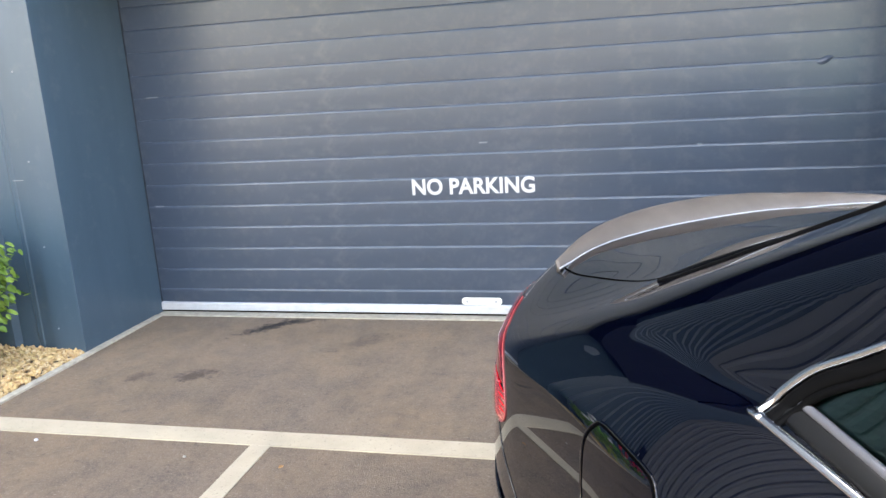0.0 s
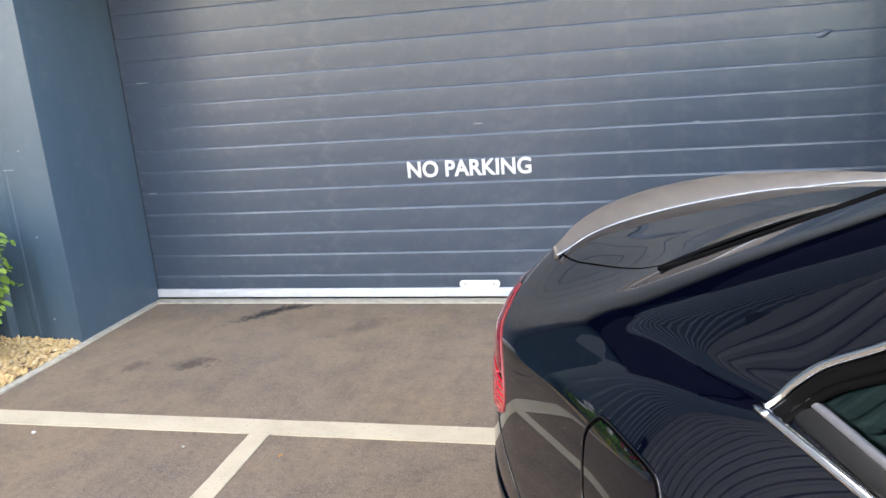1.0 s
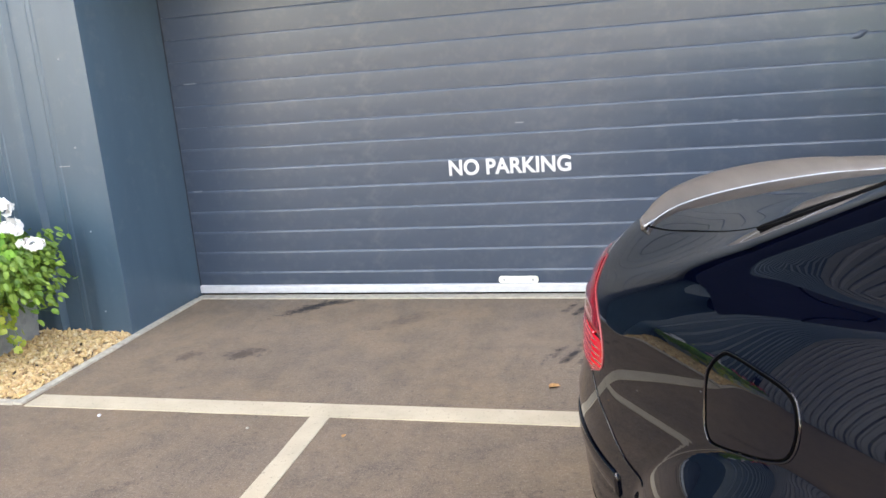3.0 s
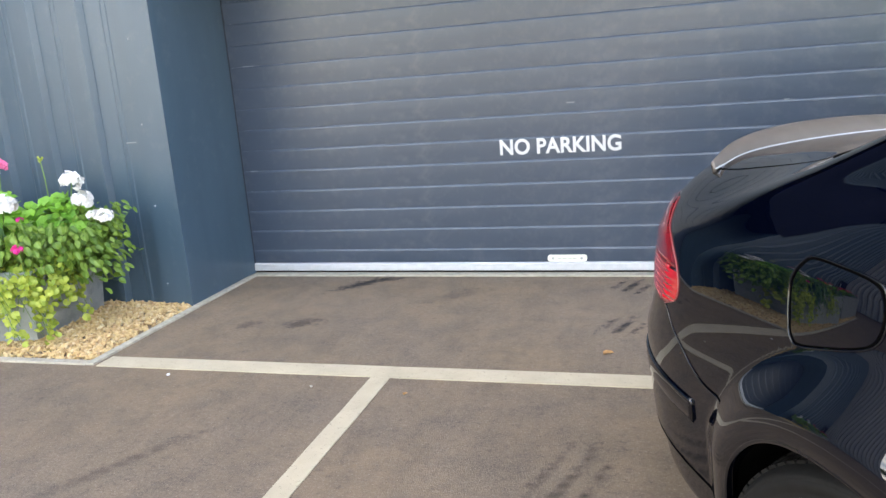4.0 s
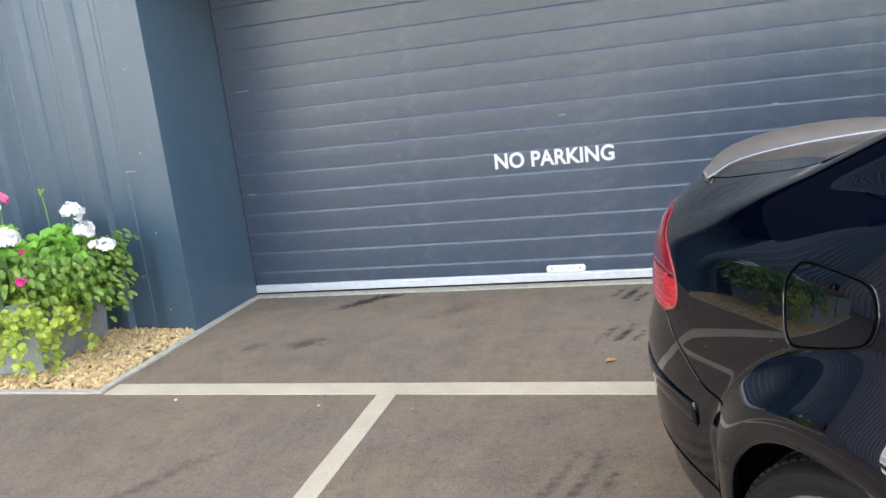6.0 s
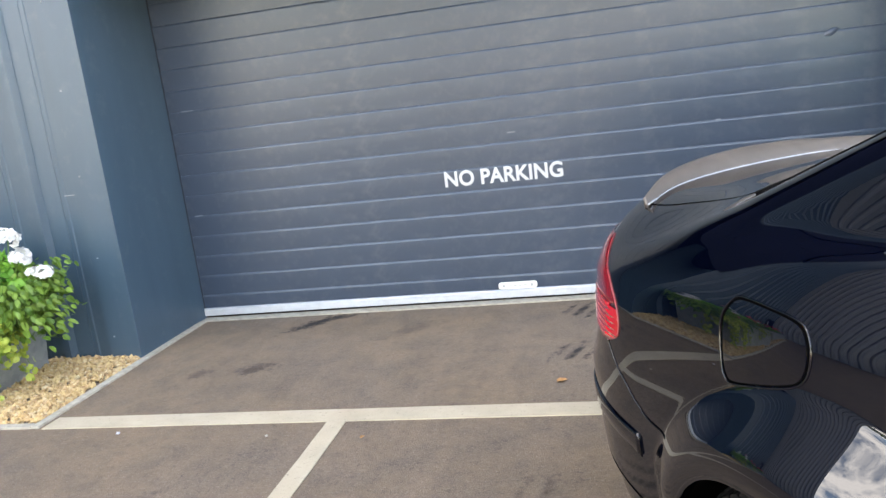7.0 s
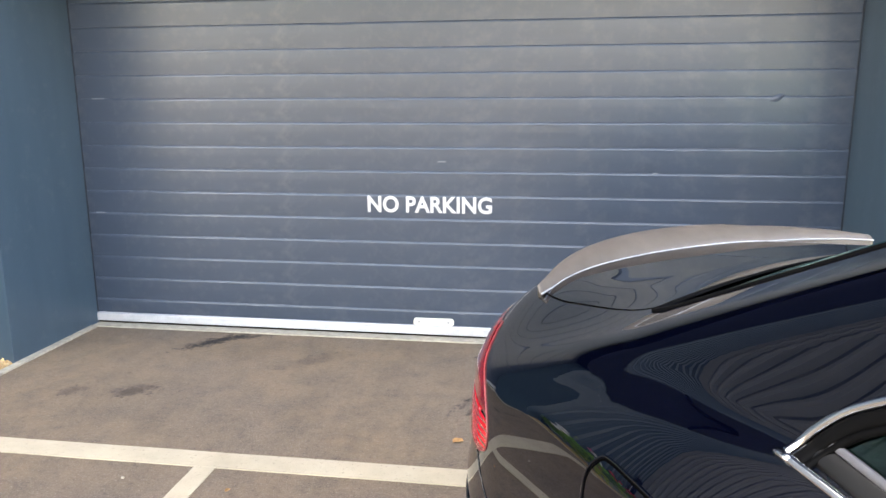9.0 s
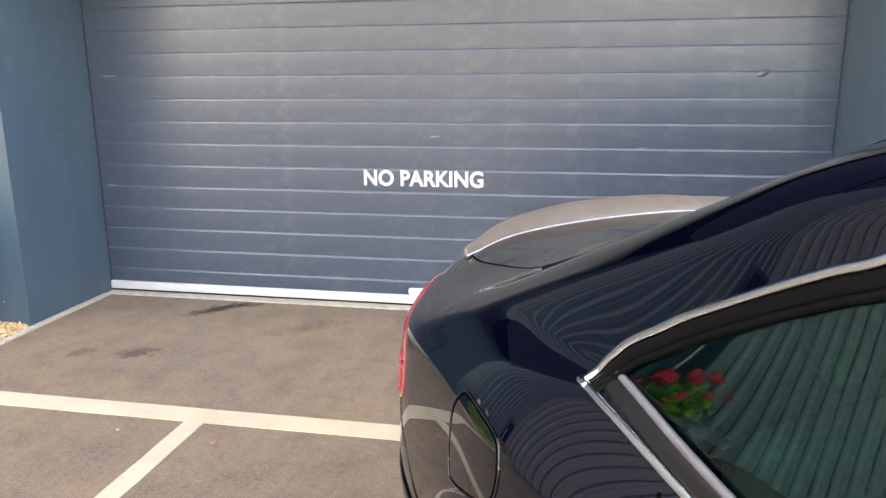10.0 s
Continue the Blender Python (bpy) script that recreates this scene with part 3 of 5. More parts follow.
def field(u, v, z):
    """Negative inside the body shell."""
    v = np.abs(v)
    up = smax(z - crease(u), 0.0, 0.014)
    w = 0.984 - np.minimum(PLAN(u), 0.4) - 0.30 * np.maximum(z - 0.70, 0) ** 2 - (0.20 + 1.6 * up) * up - TWIST(u) * up - 0.16 * np.maximum(0.70 - z, 0) ** 1.7
    for uc in (REAR_WHEEL, FRONT_WHEEL):
        s = np.clip((arch(u, z, uc) - 1) / 0.20, 0, 1)
        w = w + flare(u, z, uc) - 0.022 * (1 - s) ** 2
    low = np.clip((0.345 - z) / 0.012, 0, 1) * np.clip((0.36 - u) / 0.04, 0, 1)
    w = w - 0.02 * low
    w = np.maximum(w, 0.3)
    tail = TAIL(z)
    qr = (np.clip((0.278 - u) / (0.278 - tail), 0, None) ** 2.7 + (v / w) ** 2.7) ** (1 / 2.7)
    nose = NOSE(z)
    qf = (np.clip((u - 3.3) / (nose - 3.3), 0, None) ** 2.5 + (v / w) ** 2.5) ** (1 / 2.5)
    plan = (np.maximum(qr, qf) - 1) * w
    deck = z - (DECK(u) + 0.025 * SLOPE(u) - CAMBER(u) * (v / 0.8) ** 2 - SLOPE(u) * np.maximum(v - 0.42, 0) ** 2)
    f = smax(smax(plan, deck, ROUND(u)), 0.19 - z, 0.06)
    dz = z - 1.09
    side = (v - (CABIN(u) - LEAN(u) * np.maximum(dz, -0.01) + FOOT(u) * np.exp(-np.maximum(dz, -0.02) / 0.05))) * 0.85
    screen = (z - (1.085 + 0.465 * (u - 0.215 - 0.321 * v ** 2))) * 0.90
    roof = z - (1.558 - 0.05 * (u - 1.95) ** 2 - 0.10 * v ** 2)
    wind = (z - (1.03 + 0.56 * (3.10 - u - 0.30 * v ** 2))) * 0.87
    g = smax(smax(smax(side, screen, 0.052), smax(roof, wind, 0.10), 0.06), 0.93 - z, 0.02)
    return -smax(-f, -g, VALLEY(u))


def cast(o, d, far=3.0):
    """Where rays from inside the shell leave it. o, d: (n, 3) in u, v, z."""
    a, b = np.zeros(len(o)), np.full(len(o), far)
    for _ in range(34):
        m = (a + b) / 2
        p = o + d * m[:, None]
        inside = field(p[:, 0], p[:, 1], p[:, 2]) < 0
        a, b = np.where(inside, m, a), np.where(inside, b, m)
    return o + d * a[:, None]


def on_side(u, z):
    u, z = np.atleast_1d(np.asarray(u, float)), np.atleast_1d(np.asarray(z, float))
    n = len(u)
    return cast(np.c_[u, np.zeros(n), z], np.tile((0.0, 1.0, 0.0), (n, 1)), 1.5)


def on_top(u, v):
    u, v = np.atleast_1d(np.asarray(u, float)), np.atleast_1d(np.asarray(v, float))
    n = len(u)
    return cast(np.c_[u, v, np.full(n, 0.7)], np.tile((0.0, 0.0, 1.0), (n, 1)), 1.2)


def on_plan(angle, z):
    """Round the tail from a point on the middle line: angle 0 looks back, 90 to the side."""
    a, z = np.radians(np.atleast_1d(np.asarray(angle, float))), np.atleast_1d(np.asarray(z, float))
    n = len(a)
    return cast(np.c_[np.full(n, 0.45), np.zeros(n), z], np.c_[-np.cos(a), np.sin(a), np.zeros(n)], 2.0)


def normals(p):
    e = 0.002
    g = np.stack([field(*(p + s).T) - field(*(p - s).T) for s in np.eye(3) * e], 1)
    return g / np.linalg.norm(g, axis=1)[:, None]


def local(p, side):
    """side 1: the car's right (v positive), -1: its left."""
    q = np.array(p, float)
    q[:, 1] *= -side
    return q


def smooth_curve(pts, n, closed=False):
    """Catmull-Rom through points."""
    p = np.array(pts, float)
    p = np.vstack([p[-1], p, p[0], p[1]]) if closed else np.vstack([2 * p[0] - p[1], p, 2 * p[-1] - p[-2]])
    seg = len(p) - 3
    out = []
    for t in np.linspace(0, seg, n, endpoint=not closed):
        i = min(int(t), seg - 1)
        s = t - i
        a, b, c, d = p[i:i + 4]
        out.append(0.5 * ((2 * b) + (c - a) * s + (2 * a - 5 * b + 4 * c - d) * s * s + (3 * b - a - 3 * c + d) * s ** 3))
    return np.array(out)


def ribbon(name, pts, nrm, profile, material, parent, label="", closed=False, side=1):
    """Sweeps a closed profile of (across, up) along a curve that lies on the shell."""
    pts, nrm = local(pts, side), local(nrm, side)
    n = len(pts)
    tan = np.roll(pts, -1, 0) - np.roll(pts, 1, 0)
    if not closed:
        tan[0], tan[-1] = pts[1] - pts[0], pts[-1] - pts[-2]
    tan /= np.linalg.norm(tan, axis=1)[:, None]
    bi = np.cross(nrm, tan)
    bi /= np.linalg.norm(bi, axis=1)[:, None]
    k = len(profile)
    verts = [pts[i] + bi[i] * a + nrm[i] * b for i in range(n) for a, b in profile]
    faces = [(i * k + j, i * k + (j + 1) % k, ((i + 1) % n) * k + (j + 1) % k, ((i + 1) % n) * k + j) for i in range(n if closed else n - 1) for j in range(k)]
    if not closed:
        faces += [tuple(range(k))[::-1], tuple((n - 1) * k + j for j in range(k))]
    ob = raw_part(name, verts, faces, material, parent, label, True)
    bm = bmesh.new()
    bm.from_mesh(ob.data)
    bmesh.ops.recalc_face_normals(bm, faces=bm.faces)
    bm.to_mesh(ob.data)
    bm.free()
    return ob


def patch(name, outline, place, lift, material, parent, label="", side=1, rings=8):
    """A panel that follows the shell inside a closed outline given in the place function's two coordinates."""
    o = np.array(outline, float)
    c = o.mean(0)
    n = len(o)
    flat = np.vstack([c + (o - c) * (r / rings) for r in range(1, rings + 1)] + [c[None]])
    p = place(flat[:, 0], flat[:, 1])
    nr = normals(p)
    p = local(p + nr * lift, side)
    low = local(place(o[:, 0], o[:, 1]) - normals(place(o[:, 0], o[:, 1])) * 0.004, side)
    verts = np.vstack([p, low])
    last, base0 = rings * n, rings * n + 1
    faces = [(last, j, (j + 1) % n) for j in range(n)]
    for r in range(rings - 1):
        faces += [(r * n + j, (r + 1) * n + j, (r + 1) * n + (j + 1) % n, r * n + (j + 1) % n) for j in range(n)]
    faces += [((rings - 1) * n + j, base0 + j, base0 + (j + 1) % n, (rings - 1) * n + (j + 1) % n) for j in range(n)]
    ob = raw_part(name, verts, faces, material, parent, label, True)
    bm = bmesh.new()
    bm.from_mesh(ob.data)
    bmesh.ops.recalc_face_normals(bm, faces=bm.faces)
    for e in bm.edges:
        if len(e.link_faces) == 2 and e.calc_face_angle(0) > 0.7:
            e.smooth = False
    bm.to_mesh(ob.data)
    bm.free()
    return ob


# openings of the side windows, in u and z
BELT = [(0.915, 1.111), (0.994, 1.100), (1.051, 1.091), (1.143, 1.075), (1.30, 1.052), (1.6, 1.020), (2.2, 0.990), (2.78, 0.970)]
ARC = [(0.917, 1.114), (0.925, 1.127), (0.940, 1.150), (0.975, 1.186), (1.028, 1.221), (1.072, 1.250), (1.159, 1.299), (1.231, 1.337), (1.289, 1.364), (1.40, 1.405), (1.75, 1.440), (2.05, 1.415), (2.40, 1.30), (2.78, 0.982)]
belt_curve, arc_curve = smooth_curve(BELT, 90), smooth_curve(ARC, 120)


def in_side_window(u, z):
    lo = np.interp(u, belt_curve[:, 0], belt_curve[:, 1])
    hi = np.interp(u, arc_curve[:, 0], arc_curve[:, 1])
    pillar = (u > 1.86) & (u < 1.98)
    return (u > 0.925) & (u < 2.77) & (z > lo + 0.012) & (z < hi - 0.012) & ~pillar


def rear_screen_low(v):
    return 0.375 + 0.11 * np.abs(v) ** 2


def in_rear_screen(u, v):
    return (u > rear_screen_low(v) + 0.03) & (u < 1.16) & (np.abs(v) < 0.60 - 0.17 * np.clip((u - 0.3) / 0.8, 0, 1))


def in_wind_screen(u, v, z):
    return (u > 2.42) & (u < 3.02 - 0.30 * v ** 2) & (np.abs(v) < 0.58 + 0.20 * np.clip((u - 2.4) / 0.6, 0, 1)) & (z > 1.04)


def car_shell():
    g_r = np.radians(np.linspace(89.5, 0, 150, endpoint=False))
    g_f = np.radians(np.linspace(0, 89.5, 70))
    us = np.r_[np.linspace(0.60, 1.4, 130, endpoint=False), np.linspace(1.4, 3.5, 200)]
    org = np.r_[np.full(len(g_r), 0.60), us, np.full(len(g_f), 3.5)]
    tilt = np.r_[-g_r, np.zeros(len(us)), g_f]
    psi = np.radians(np.arange(0, 360, 0.6))
    n, m = len(org), len(psi)
    O = np.repeat(np.c_[org, np.zeros(n), np.full(n, 0.62)], m, 0)
    T, P = np.repeat(tilt, m), np.tile(psi, n)
    D = np.c_[np.sin(T), np.cos(T) * np.cos(P), np.cos(T) * np.sin(P)]
    p = cast(O, D)
    i, j = np.meshgrid(np.arange(n - 1), np.arange(m), indexing="ij")
    i, j = i.ravel(), j.ravel()
    k = (j + 1) % m
    faces = np.c_[i * m + j, i * m + k, (i + 1) * m + k, (i + 1) * m + j]
    c = p[faces].mean(1)
    u, v, z = c.T
    gone = np.zeros(len(faces), bool)
    for uc in (REAR_WHEEL, FRONT_WHEEL):
        gone |= (arch(u, z, uc) < 1) & (np.abs(v) > 0.62) & (z < 0.72)
    gone |= in_side_window(u, z) & (np.abs(v) > 0.5)
    gone |= in_rear_screen(u, v) & (z > 1.06)
    gone |= in_wind_screen(u, v, z)
    faces = faces[~gone]
    # pull the rim of each wheel opening onto its curve
    used = np.zeros(len(p), bool)
    used[faces.ravel()] = True
    for uc in (REAR_WHEEL, FRONT_WHEEL):
        e = arch(p[:, 0], p[:, 2], uc)
        sel = used & (e < 1.0) & (np.abs(p[:, 1]) > 0.7) & (p[:, 2] > 0.2) & (np.abs(p[:, 0] - uc) < 0.48)
        q = p[sel]
        s = 1.001 / np.maximum(e[sel], 0.4)
        nu = uc + (q[:, 0] - uc) * s
        nz = np.where(q[:, 2] > 0.31, 0.31 + (q[:, 2] - 0.31) * s, q[:, 2])
        nv = on_side(nu, nz)[:, 1]
        p[sel] = np.c_[nu, nv * np.sign(q[:, 1]), nz]
    p[:, 1] *= -1
    me = bpy.data.meshes.new("body")
    me.from_pydata(p.tolist(), [], faces[:, ::-1].tolist())
    me.materials.append(M_PAINT)
    me.polygons.foreach_set("use_smooth", [True] * len(me.polygons))
    bm = bmesh.new()
    bm.from_mesh(me)
    bmesh.ops.delete(bm, geom=[v for v in bm.verts if not v.link_faces], context="VERTS")
    bmesh.ops.recalc_face_normals(bm, faces=bm.faces)
    bm.to_mesh(me)
    bm.free()
    ob = new("body", me)
    ob.parent = car
    return ob


body = car_shell()



def bead(width, height, sink=0.002):
    """Rounded strip profile."""
    return [(-width / 2, -sink), (-width / 2, height * 0.5), (-width * 0.3, height), (width * 0.3, height), (width / 2, height * 0.5), (width / 2, -sink)]


def seam(width=0.0045):
    return [(-width / 2, -0.003), (-width / 2, 0.0006), (width / 2, 0.0006), (width / 2, -0.003)]


for s in (1, -1):
    # window trims and glass
    pb, pa = on_side(*belt_curve.T), on_side(*arc_curve.T)
    pb[:, 1] = np.polyval(np.polyfit(pb[:, 0], pb[:, 1], 3), pb[:, 0])
    ribbon("chrome_strip", pb, normals(pb), bead(0.013, 0.008), M_CHROME, car, "chrome belt strip", side=s)
    ribbon("chrome_strip", pa, normals(pa), bead(0.012, 0.008), M_CHROME, car, "chrome window arch strip", side=s)
    for curve, drop, wid, mat, nm in ((belt_curve, 0.020, 0.030, M_SATIN, "black_seal"), (belt_curve, 0.036, 0.011, M_SEALGREY, "window_wiper"), (arc_curve, -0.016, 0.020, M_RUBBER, "black_seal"), (arc_curve, -0.029, 0.010, M_RUBBER, "window_frame")):
        q = curve.copy()
        d = np.gradient(q, axis=0)
        d /= np.linalg.norm(d, axis=1)[:, None]
        q = q + np.c_[-d[:, 1], d[:, 0]] * drop
        keep = (q[:, 0] > 0.918 + abs(drop) * 0.9) & (q[:, 1] > np.interp(q[:, 0], belt_curve[:, 0], belt_curve[:, 1]) + 0.004)
        q = q[keep]
        pp = on_side(*q.T)
        if curve is belt_curve:
            pp[:, 1] = np.polyval(np.polyfit(pp[:, 0], pp[:, 1], 3), pp[:, 0]) + 0.002
        ribbon(nm, pp, normals(pp), bead(wid, 0.005), mat, car, side=s)
    lo = np.c_[belt_curve[:, 0], belt_curve[:, 1] + 0.004]
    us = np.linspace(0.918, 2.76, 120)
    lo = np.interp(us, belt_curve[:, 0], belt_curve[:, 1])
    hi = np.interp(us, arc_curve[:, 0], arc_curve[:, 1])
    for a, b, nm in ((0.918, 1.90, "rear_side_glass"), (1.94, 2.76, "front_side_glass")):
        sel = (us >= a) & (us <= b)
        uu, ll, hh = us[sel], lo[sel], hi[sel]
        rows = 14
        grid = np.vstack([np.c_[uu, ll + (hh - ll) * r / rows] for r in range(rows + 1)])
        p = on_side(*grid.T)
        p = local(p - normals(p) * 0.004, s)
        k = len(uu)
        faces = [(r * k + i, r * k + i + 1, (r + 1) * k + i + 1, (r + 1) * k + i) for r in range(rows) for i in range(k - 1)]
        gl = raw_part(nm, p, faces, M_GLASS, car, "teal-tinted side window glass", True)
    # pillar cover
    pz = np.linspace(1.035, 1.372, 16)
    pp = on_side(np.full(16, 1.92), pz)
    ribbon("pillar_cover", pp, normals(pp), [(-0.07, -0.002), (-0.07, 0.002), (0.07, 0.002), (0.07, -0.002)], M_SATIN, car, side=s)
    # small casting where the window trims meet
    tip = on_side([0.904, 0.910, 0.918, 0.928], [1.112, 1.1115, 1.111, 1.110])
    ribbon("trim_end", tip, normals(tip), bead(0.010, 0.006), M_CHROME, car, "chrome trim end", side=s)
    # doors and bumper joints
    for path in ([(1.12, 1.060), (1.16, 0.95), (1.20, 0.80), (1.23, 0.62), (1.30, 0.45), (1.36, 0.22)], [(1.93, 1.03), (1.93, 0.6), (1.93, 0.22)], [(2.80, 1.00), (2.93, 0.85), (2.96, 0.5), (2.93, 0.22)]):
        pp = on_side(*smooth_curve(path, 60).T)
        ribbon("door_gap", pp, normals(pp), seam(0.006), M_GAP, car, side=s)
    path = smooth_curve([(0.108, 0.758), (0.157, 0.712), (0.206, 0.682), (0.258, 0.648), (0.317, 0.625), (0.400, 0.619)], 50)
    pp = on_side(*path.T)
    ribbon("bumper_gap", pp, normals(pp), seam(0.005), M_GAP, car, side=s)
    ribbon("bumper_edge", pp - np.array((0, 0, 0.004)), normals(pp), bead(0.004, 0.0022), M_PAINT, car, side=s)
    # rub strip on the bumper
    ang = np.linspace(10, 77.0, 70)
    pp = on_plan(ang, np.full(70, 0.528))
    ribbon("rub_strip", pp, normals(pp), [(-0.029, -0.002), (-0.029, 0.004), (-0.024, 0.007), (0.022, 0.007), (0.029, 0.003), (0.029, -0.002)], M_PAINT, car, "body-coloured bumper rub strip", side=s)
    pl = on_plan(ang, np.full(70, 0.496))
    ribbon("bumper_gap", pl, normals(pl), seam(0.006), M_GAP, car, side=s)
    pl = on_plan(np.linspace(5, 84, 70), np.full(70, 0.347))
    ribbon("bumper_gap", pl, normals(pl), seam(0.008), M_GAP, car, side=s)
    # tail lamp, wrapped round the corner
    front = smooth_curve([(0.757, 0.100), (0.785, 0.166), (0.820, 0.181), (0.865, 0.167), (0.90, 0.133), (0.93, 0.095), (0.96, 0.030), (0.995, -0.040)], 40)
    for nm, z0, z1, mat, ribbed in (("upper_lens", 0.862, 0.994, M_RED, 0.0), ("lower_lens", 0.758, 0.855, M_RED2, 0.0022)):
        rows, cols = 26, 26
        zs = np.linspace(z0, z1, rows)
        pts, lift = [], []
        for z in zs:
            uf = np.interp(z, front[:, 0], front[:, 1])
            end = on_side([uf], [z])[0]
            a1 = np.degrees(np.arctan2(end[1], 0.45 - end[0]))
            a = np.linspace(a1, 36 - 6 * (z - 0.77) / 0.28, cols)
            pts.append(on_plan(a, np.full(cols, z)))
            edge = np.minimum(np.arange(cols), 2) / 2
            round_low = min(1.0, (z - z0) / 0.012 + 0.15, (z1 - z) / 0.008 + 0.15)
            lift.append(0.006 * edge * round_low + ribbed * np.sin(z * 2 * np.pi / 0.016) * edge)
        p = np.vstack(pts)
        p = local(p + normals(p) * np.concatenate(lift)[:, None], s)
        faces = [(r * cols + c, r * cols + c + 1, (r + 1) * cols + c + 1, (r + 1) * cols + c) for r in range(rows - 1) for c in range(cols - 1)]
        if nm == "upper_lens":
            lamp = raw_part("tail_lamp", p, faces, mat, car, "red wrap-around tail lamp", True)
        else:
            raw_part(nm, p, faces, mat, lamp, "bright ribbed red lens", True)
    # line of light plastic between the lenses and gap along the lamp's front edge
    fz = front[:, 0]
    pp = on_side(front[:, 1] + 0.004, fz)
    ribbon("lamp_seal", pp, normals(pp), bead(0.0022, 0.003), M_LAMPEDGE, lamp, side=s)
    pl = on_plan(np.linspace(68, 40, 30), np.full(30, 0.8585))
    ribbon("lamp_divider", pl, normals(pl), bead(0.004, 0.0065), M_RED2, lamp, side=s)
    # wheel opening lip and liner
    for uc in (REAR_WHEEL, FRONT_WHEEL):
        a = np.radians(np.linspace(-4, 184, 90))
        uu = uc + np.where(np.cos(a) < 0, 0.362, 0.38) * np.cos(a) * 1.001
        zz = np.where(np.sin(a) > 0, 0.31 + 0.385 * np.sin(a) * 1.001, 0.31 + 1.2 * np.sin(a))
        pp = on_side(uu, zz)
        nn = np.tile((0.0, 1.0, 0.0), (len(pp), 1))
        ribbon("arch_lip", pp - nn * 0.012, nn, [(-0.006, -0.02), (-0.006, 0.010), (-0.002, 0.0135), (0.004, 0.0125), (0.006, 0.008), (0.006, -0.02)], M_PAINT, car, side=s)
        m = len(a)
        edge_v = np.minimum(0.93, pp[:, 1] - 0.014)
        verts = [(x, -s * e, y) for x, y, e in zip(uu, zz, edge_v)] + [(uc + (x - uc) * 1.03, -s * 0.60, 0.31 + (y - 0.31) * 1.02) for x, y in zip(uu, zz)]
        verts.append((uc, -s * 0.60, 0.25))
        faces = [(i, i + 1, m + i + 1, m + i) for i in range(m - 1)] + [(m + i, m + i + 1, 2 * m) for i in range(m - 1)]
        raw_part("arch_liner", verts, faces, M_RUBBER, car, "black wheel arch liner", True)

# fuel flap on the right flank
FLAP = smooth_curve([(0.624, 0.880), (0.617, 0.950), (0.642, 0.991), (0.670, 1.000), (0.735, 0.999), (0.790, 0.994), (0.815, 0.984), (0.828, 0.962), (0.830, 0.930), (0.820, 0.904), (0.795, 0.887), (0.735, 0.867), (0.656, 0.846), (0.634, 0.854)], 96, True)
patch("fuel_flap", FLAP, on_side, 0.0012, M_PAINT, car, "rounded fuel filler flap", rings=14)
pp = on_side(*(FLAP.mean(0) + (FLAP - FLAP.mean(0)) * 1.035).T)
ribbon("flap_gap", pp, normals(pp), seam(0.0045), M_GAP, car, closed=True)
rim = on_side(*(FLAP.mean(0) + (FLAP - FLAP.mean(0)) * 1.085).T)
ribbon("flap_edge", rim, normals(rim), bead(0.004, 0.0022), M_PAINT, car, closed=True)

# boot lid joint, spoiler and rear screen
shut = smooth_curve([(-0.09, 0.49), (0.0, 0.548), (0.12, 0.590), (0.22, 0.603), (0.33, 0.608), (0.392, 0.594), (0.415, 0.55), (0.400, 0.42), (0.372, 0.25), (0.360, 0.0)], 110)
for s in (1, -1):
    pp = on_top(*shut.T)
    ribbon("boot_gap", pp, normals(pp), seam(0.005), M_GAP, car, side=s)
    slot = shut[(shut[:, 1] < 0.575) & (shut[:, 1] > 0.20) & (shut[:, 0] > 0.36)]
    pp = on_top(slot[:, 0] + 0.006, slot[:, 1])
    ribbon("hinge_slot", pp, normals(pp), seam(0.016), M_GAP, car, side=s)

vv = np.linspace(-0.76, 0.575, 130)
rel = np.abs(vv + 0.06) / np.where(vv < -0.06, 0.70, 0.635)
ub = -0.113 + 0.135 * rel ** 2.2
zs = on_top(ub, vv)[:, 2]
zb = np.maximum(zs, 1.086 - 0.016 * rel ** 4)
rise = 0.016 + 0.030 * (1 - rel ** 2)
back = 0.016 + 0.075 * (1 - rel ** 2)
prof = [(0.0, 0.0), (-0.10, 0.26), (-0.36, 0.66), (-0.72, 0.92), (-0.95, 1.0), (-1.0, 0.97), (-1.0, 0.84), (-0.85, 0.45), (-0.70, None), (0.0, None)]
verts, faces = [], []
for i in range(len(vv)):
    low = float(on_top([ub[i] - 0.70 * back[i]], [vv[i]])[0, 2])
    for a, b in prof:
        z = (zs[i] if a == 0.0 else low) - 0.006 if b is None else zb[i] + b * rise[i]
        verts.append((ub[i] + a * back[i], -vv[i], z))
k = len(prof)
faces = [(i * k + j, i * k + (j + 1) % k, (i + 1) * k + (j + 1) % k, (i + 1) * k + j) for i in range(len(vv) - 1) for j in range(k)]
faces += [tuple(range(k))[::-1], tuple((len(vv) - 1) * k + j for j in range(k))]
spoiler = raw_part("spoiler", verts, faces, M_SPOILER, car, "satin taupe-grey boot lip spoiler", True)
base_line = np.c_[ub + 0.003, vv, zb]
ribbon("seal_bead", base_line, np.tile((0.25, 0.0, 0.97), (len(vv), 1)), bead(0.0036, 0.002), M_ALU, spoiler, "pale bead along the spoiler base")

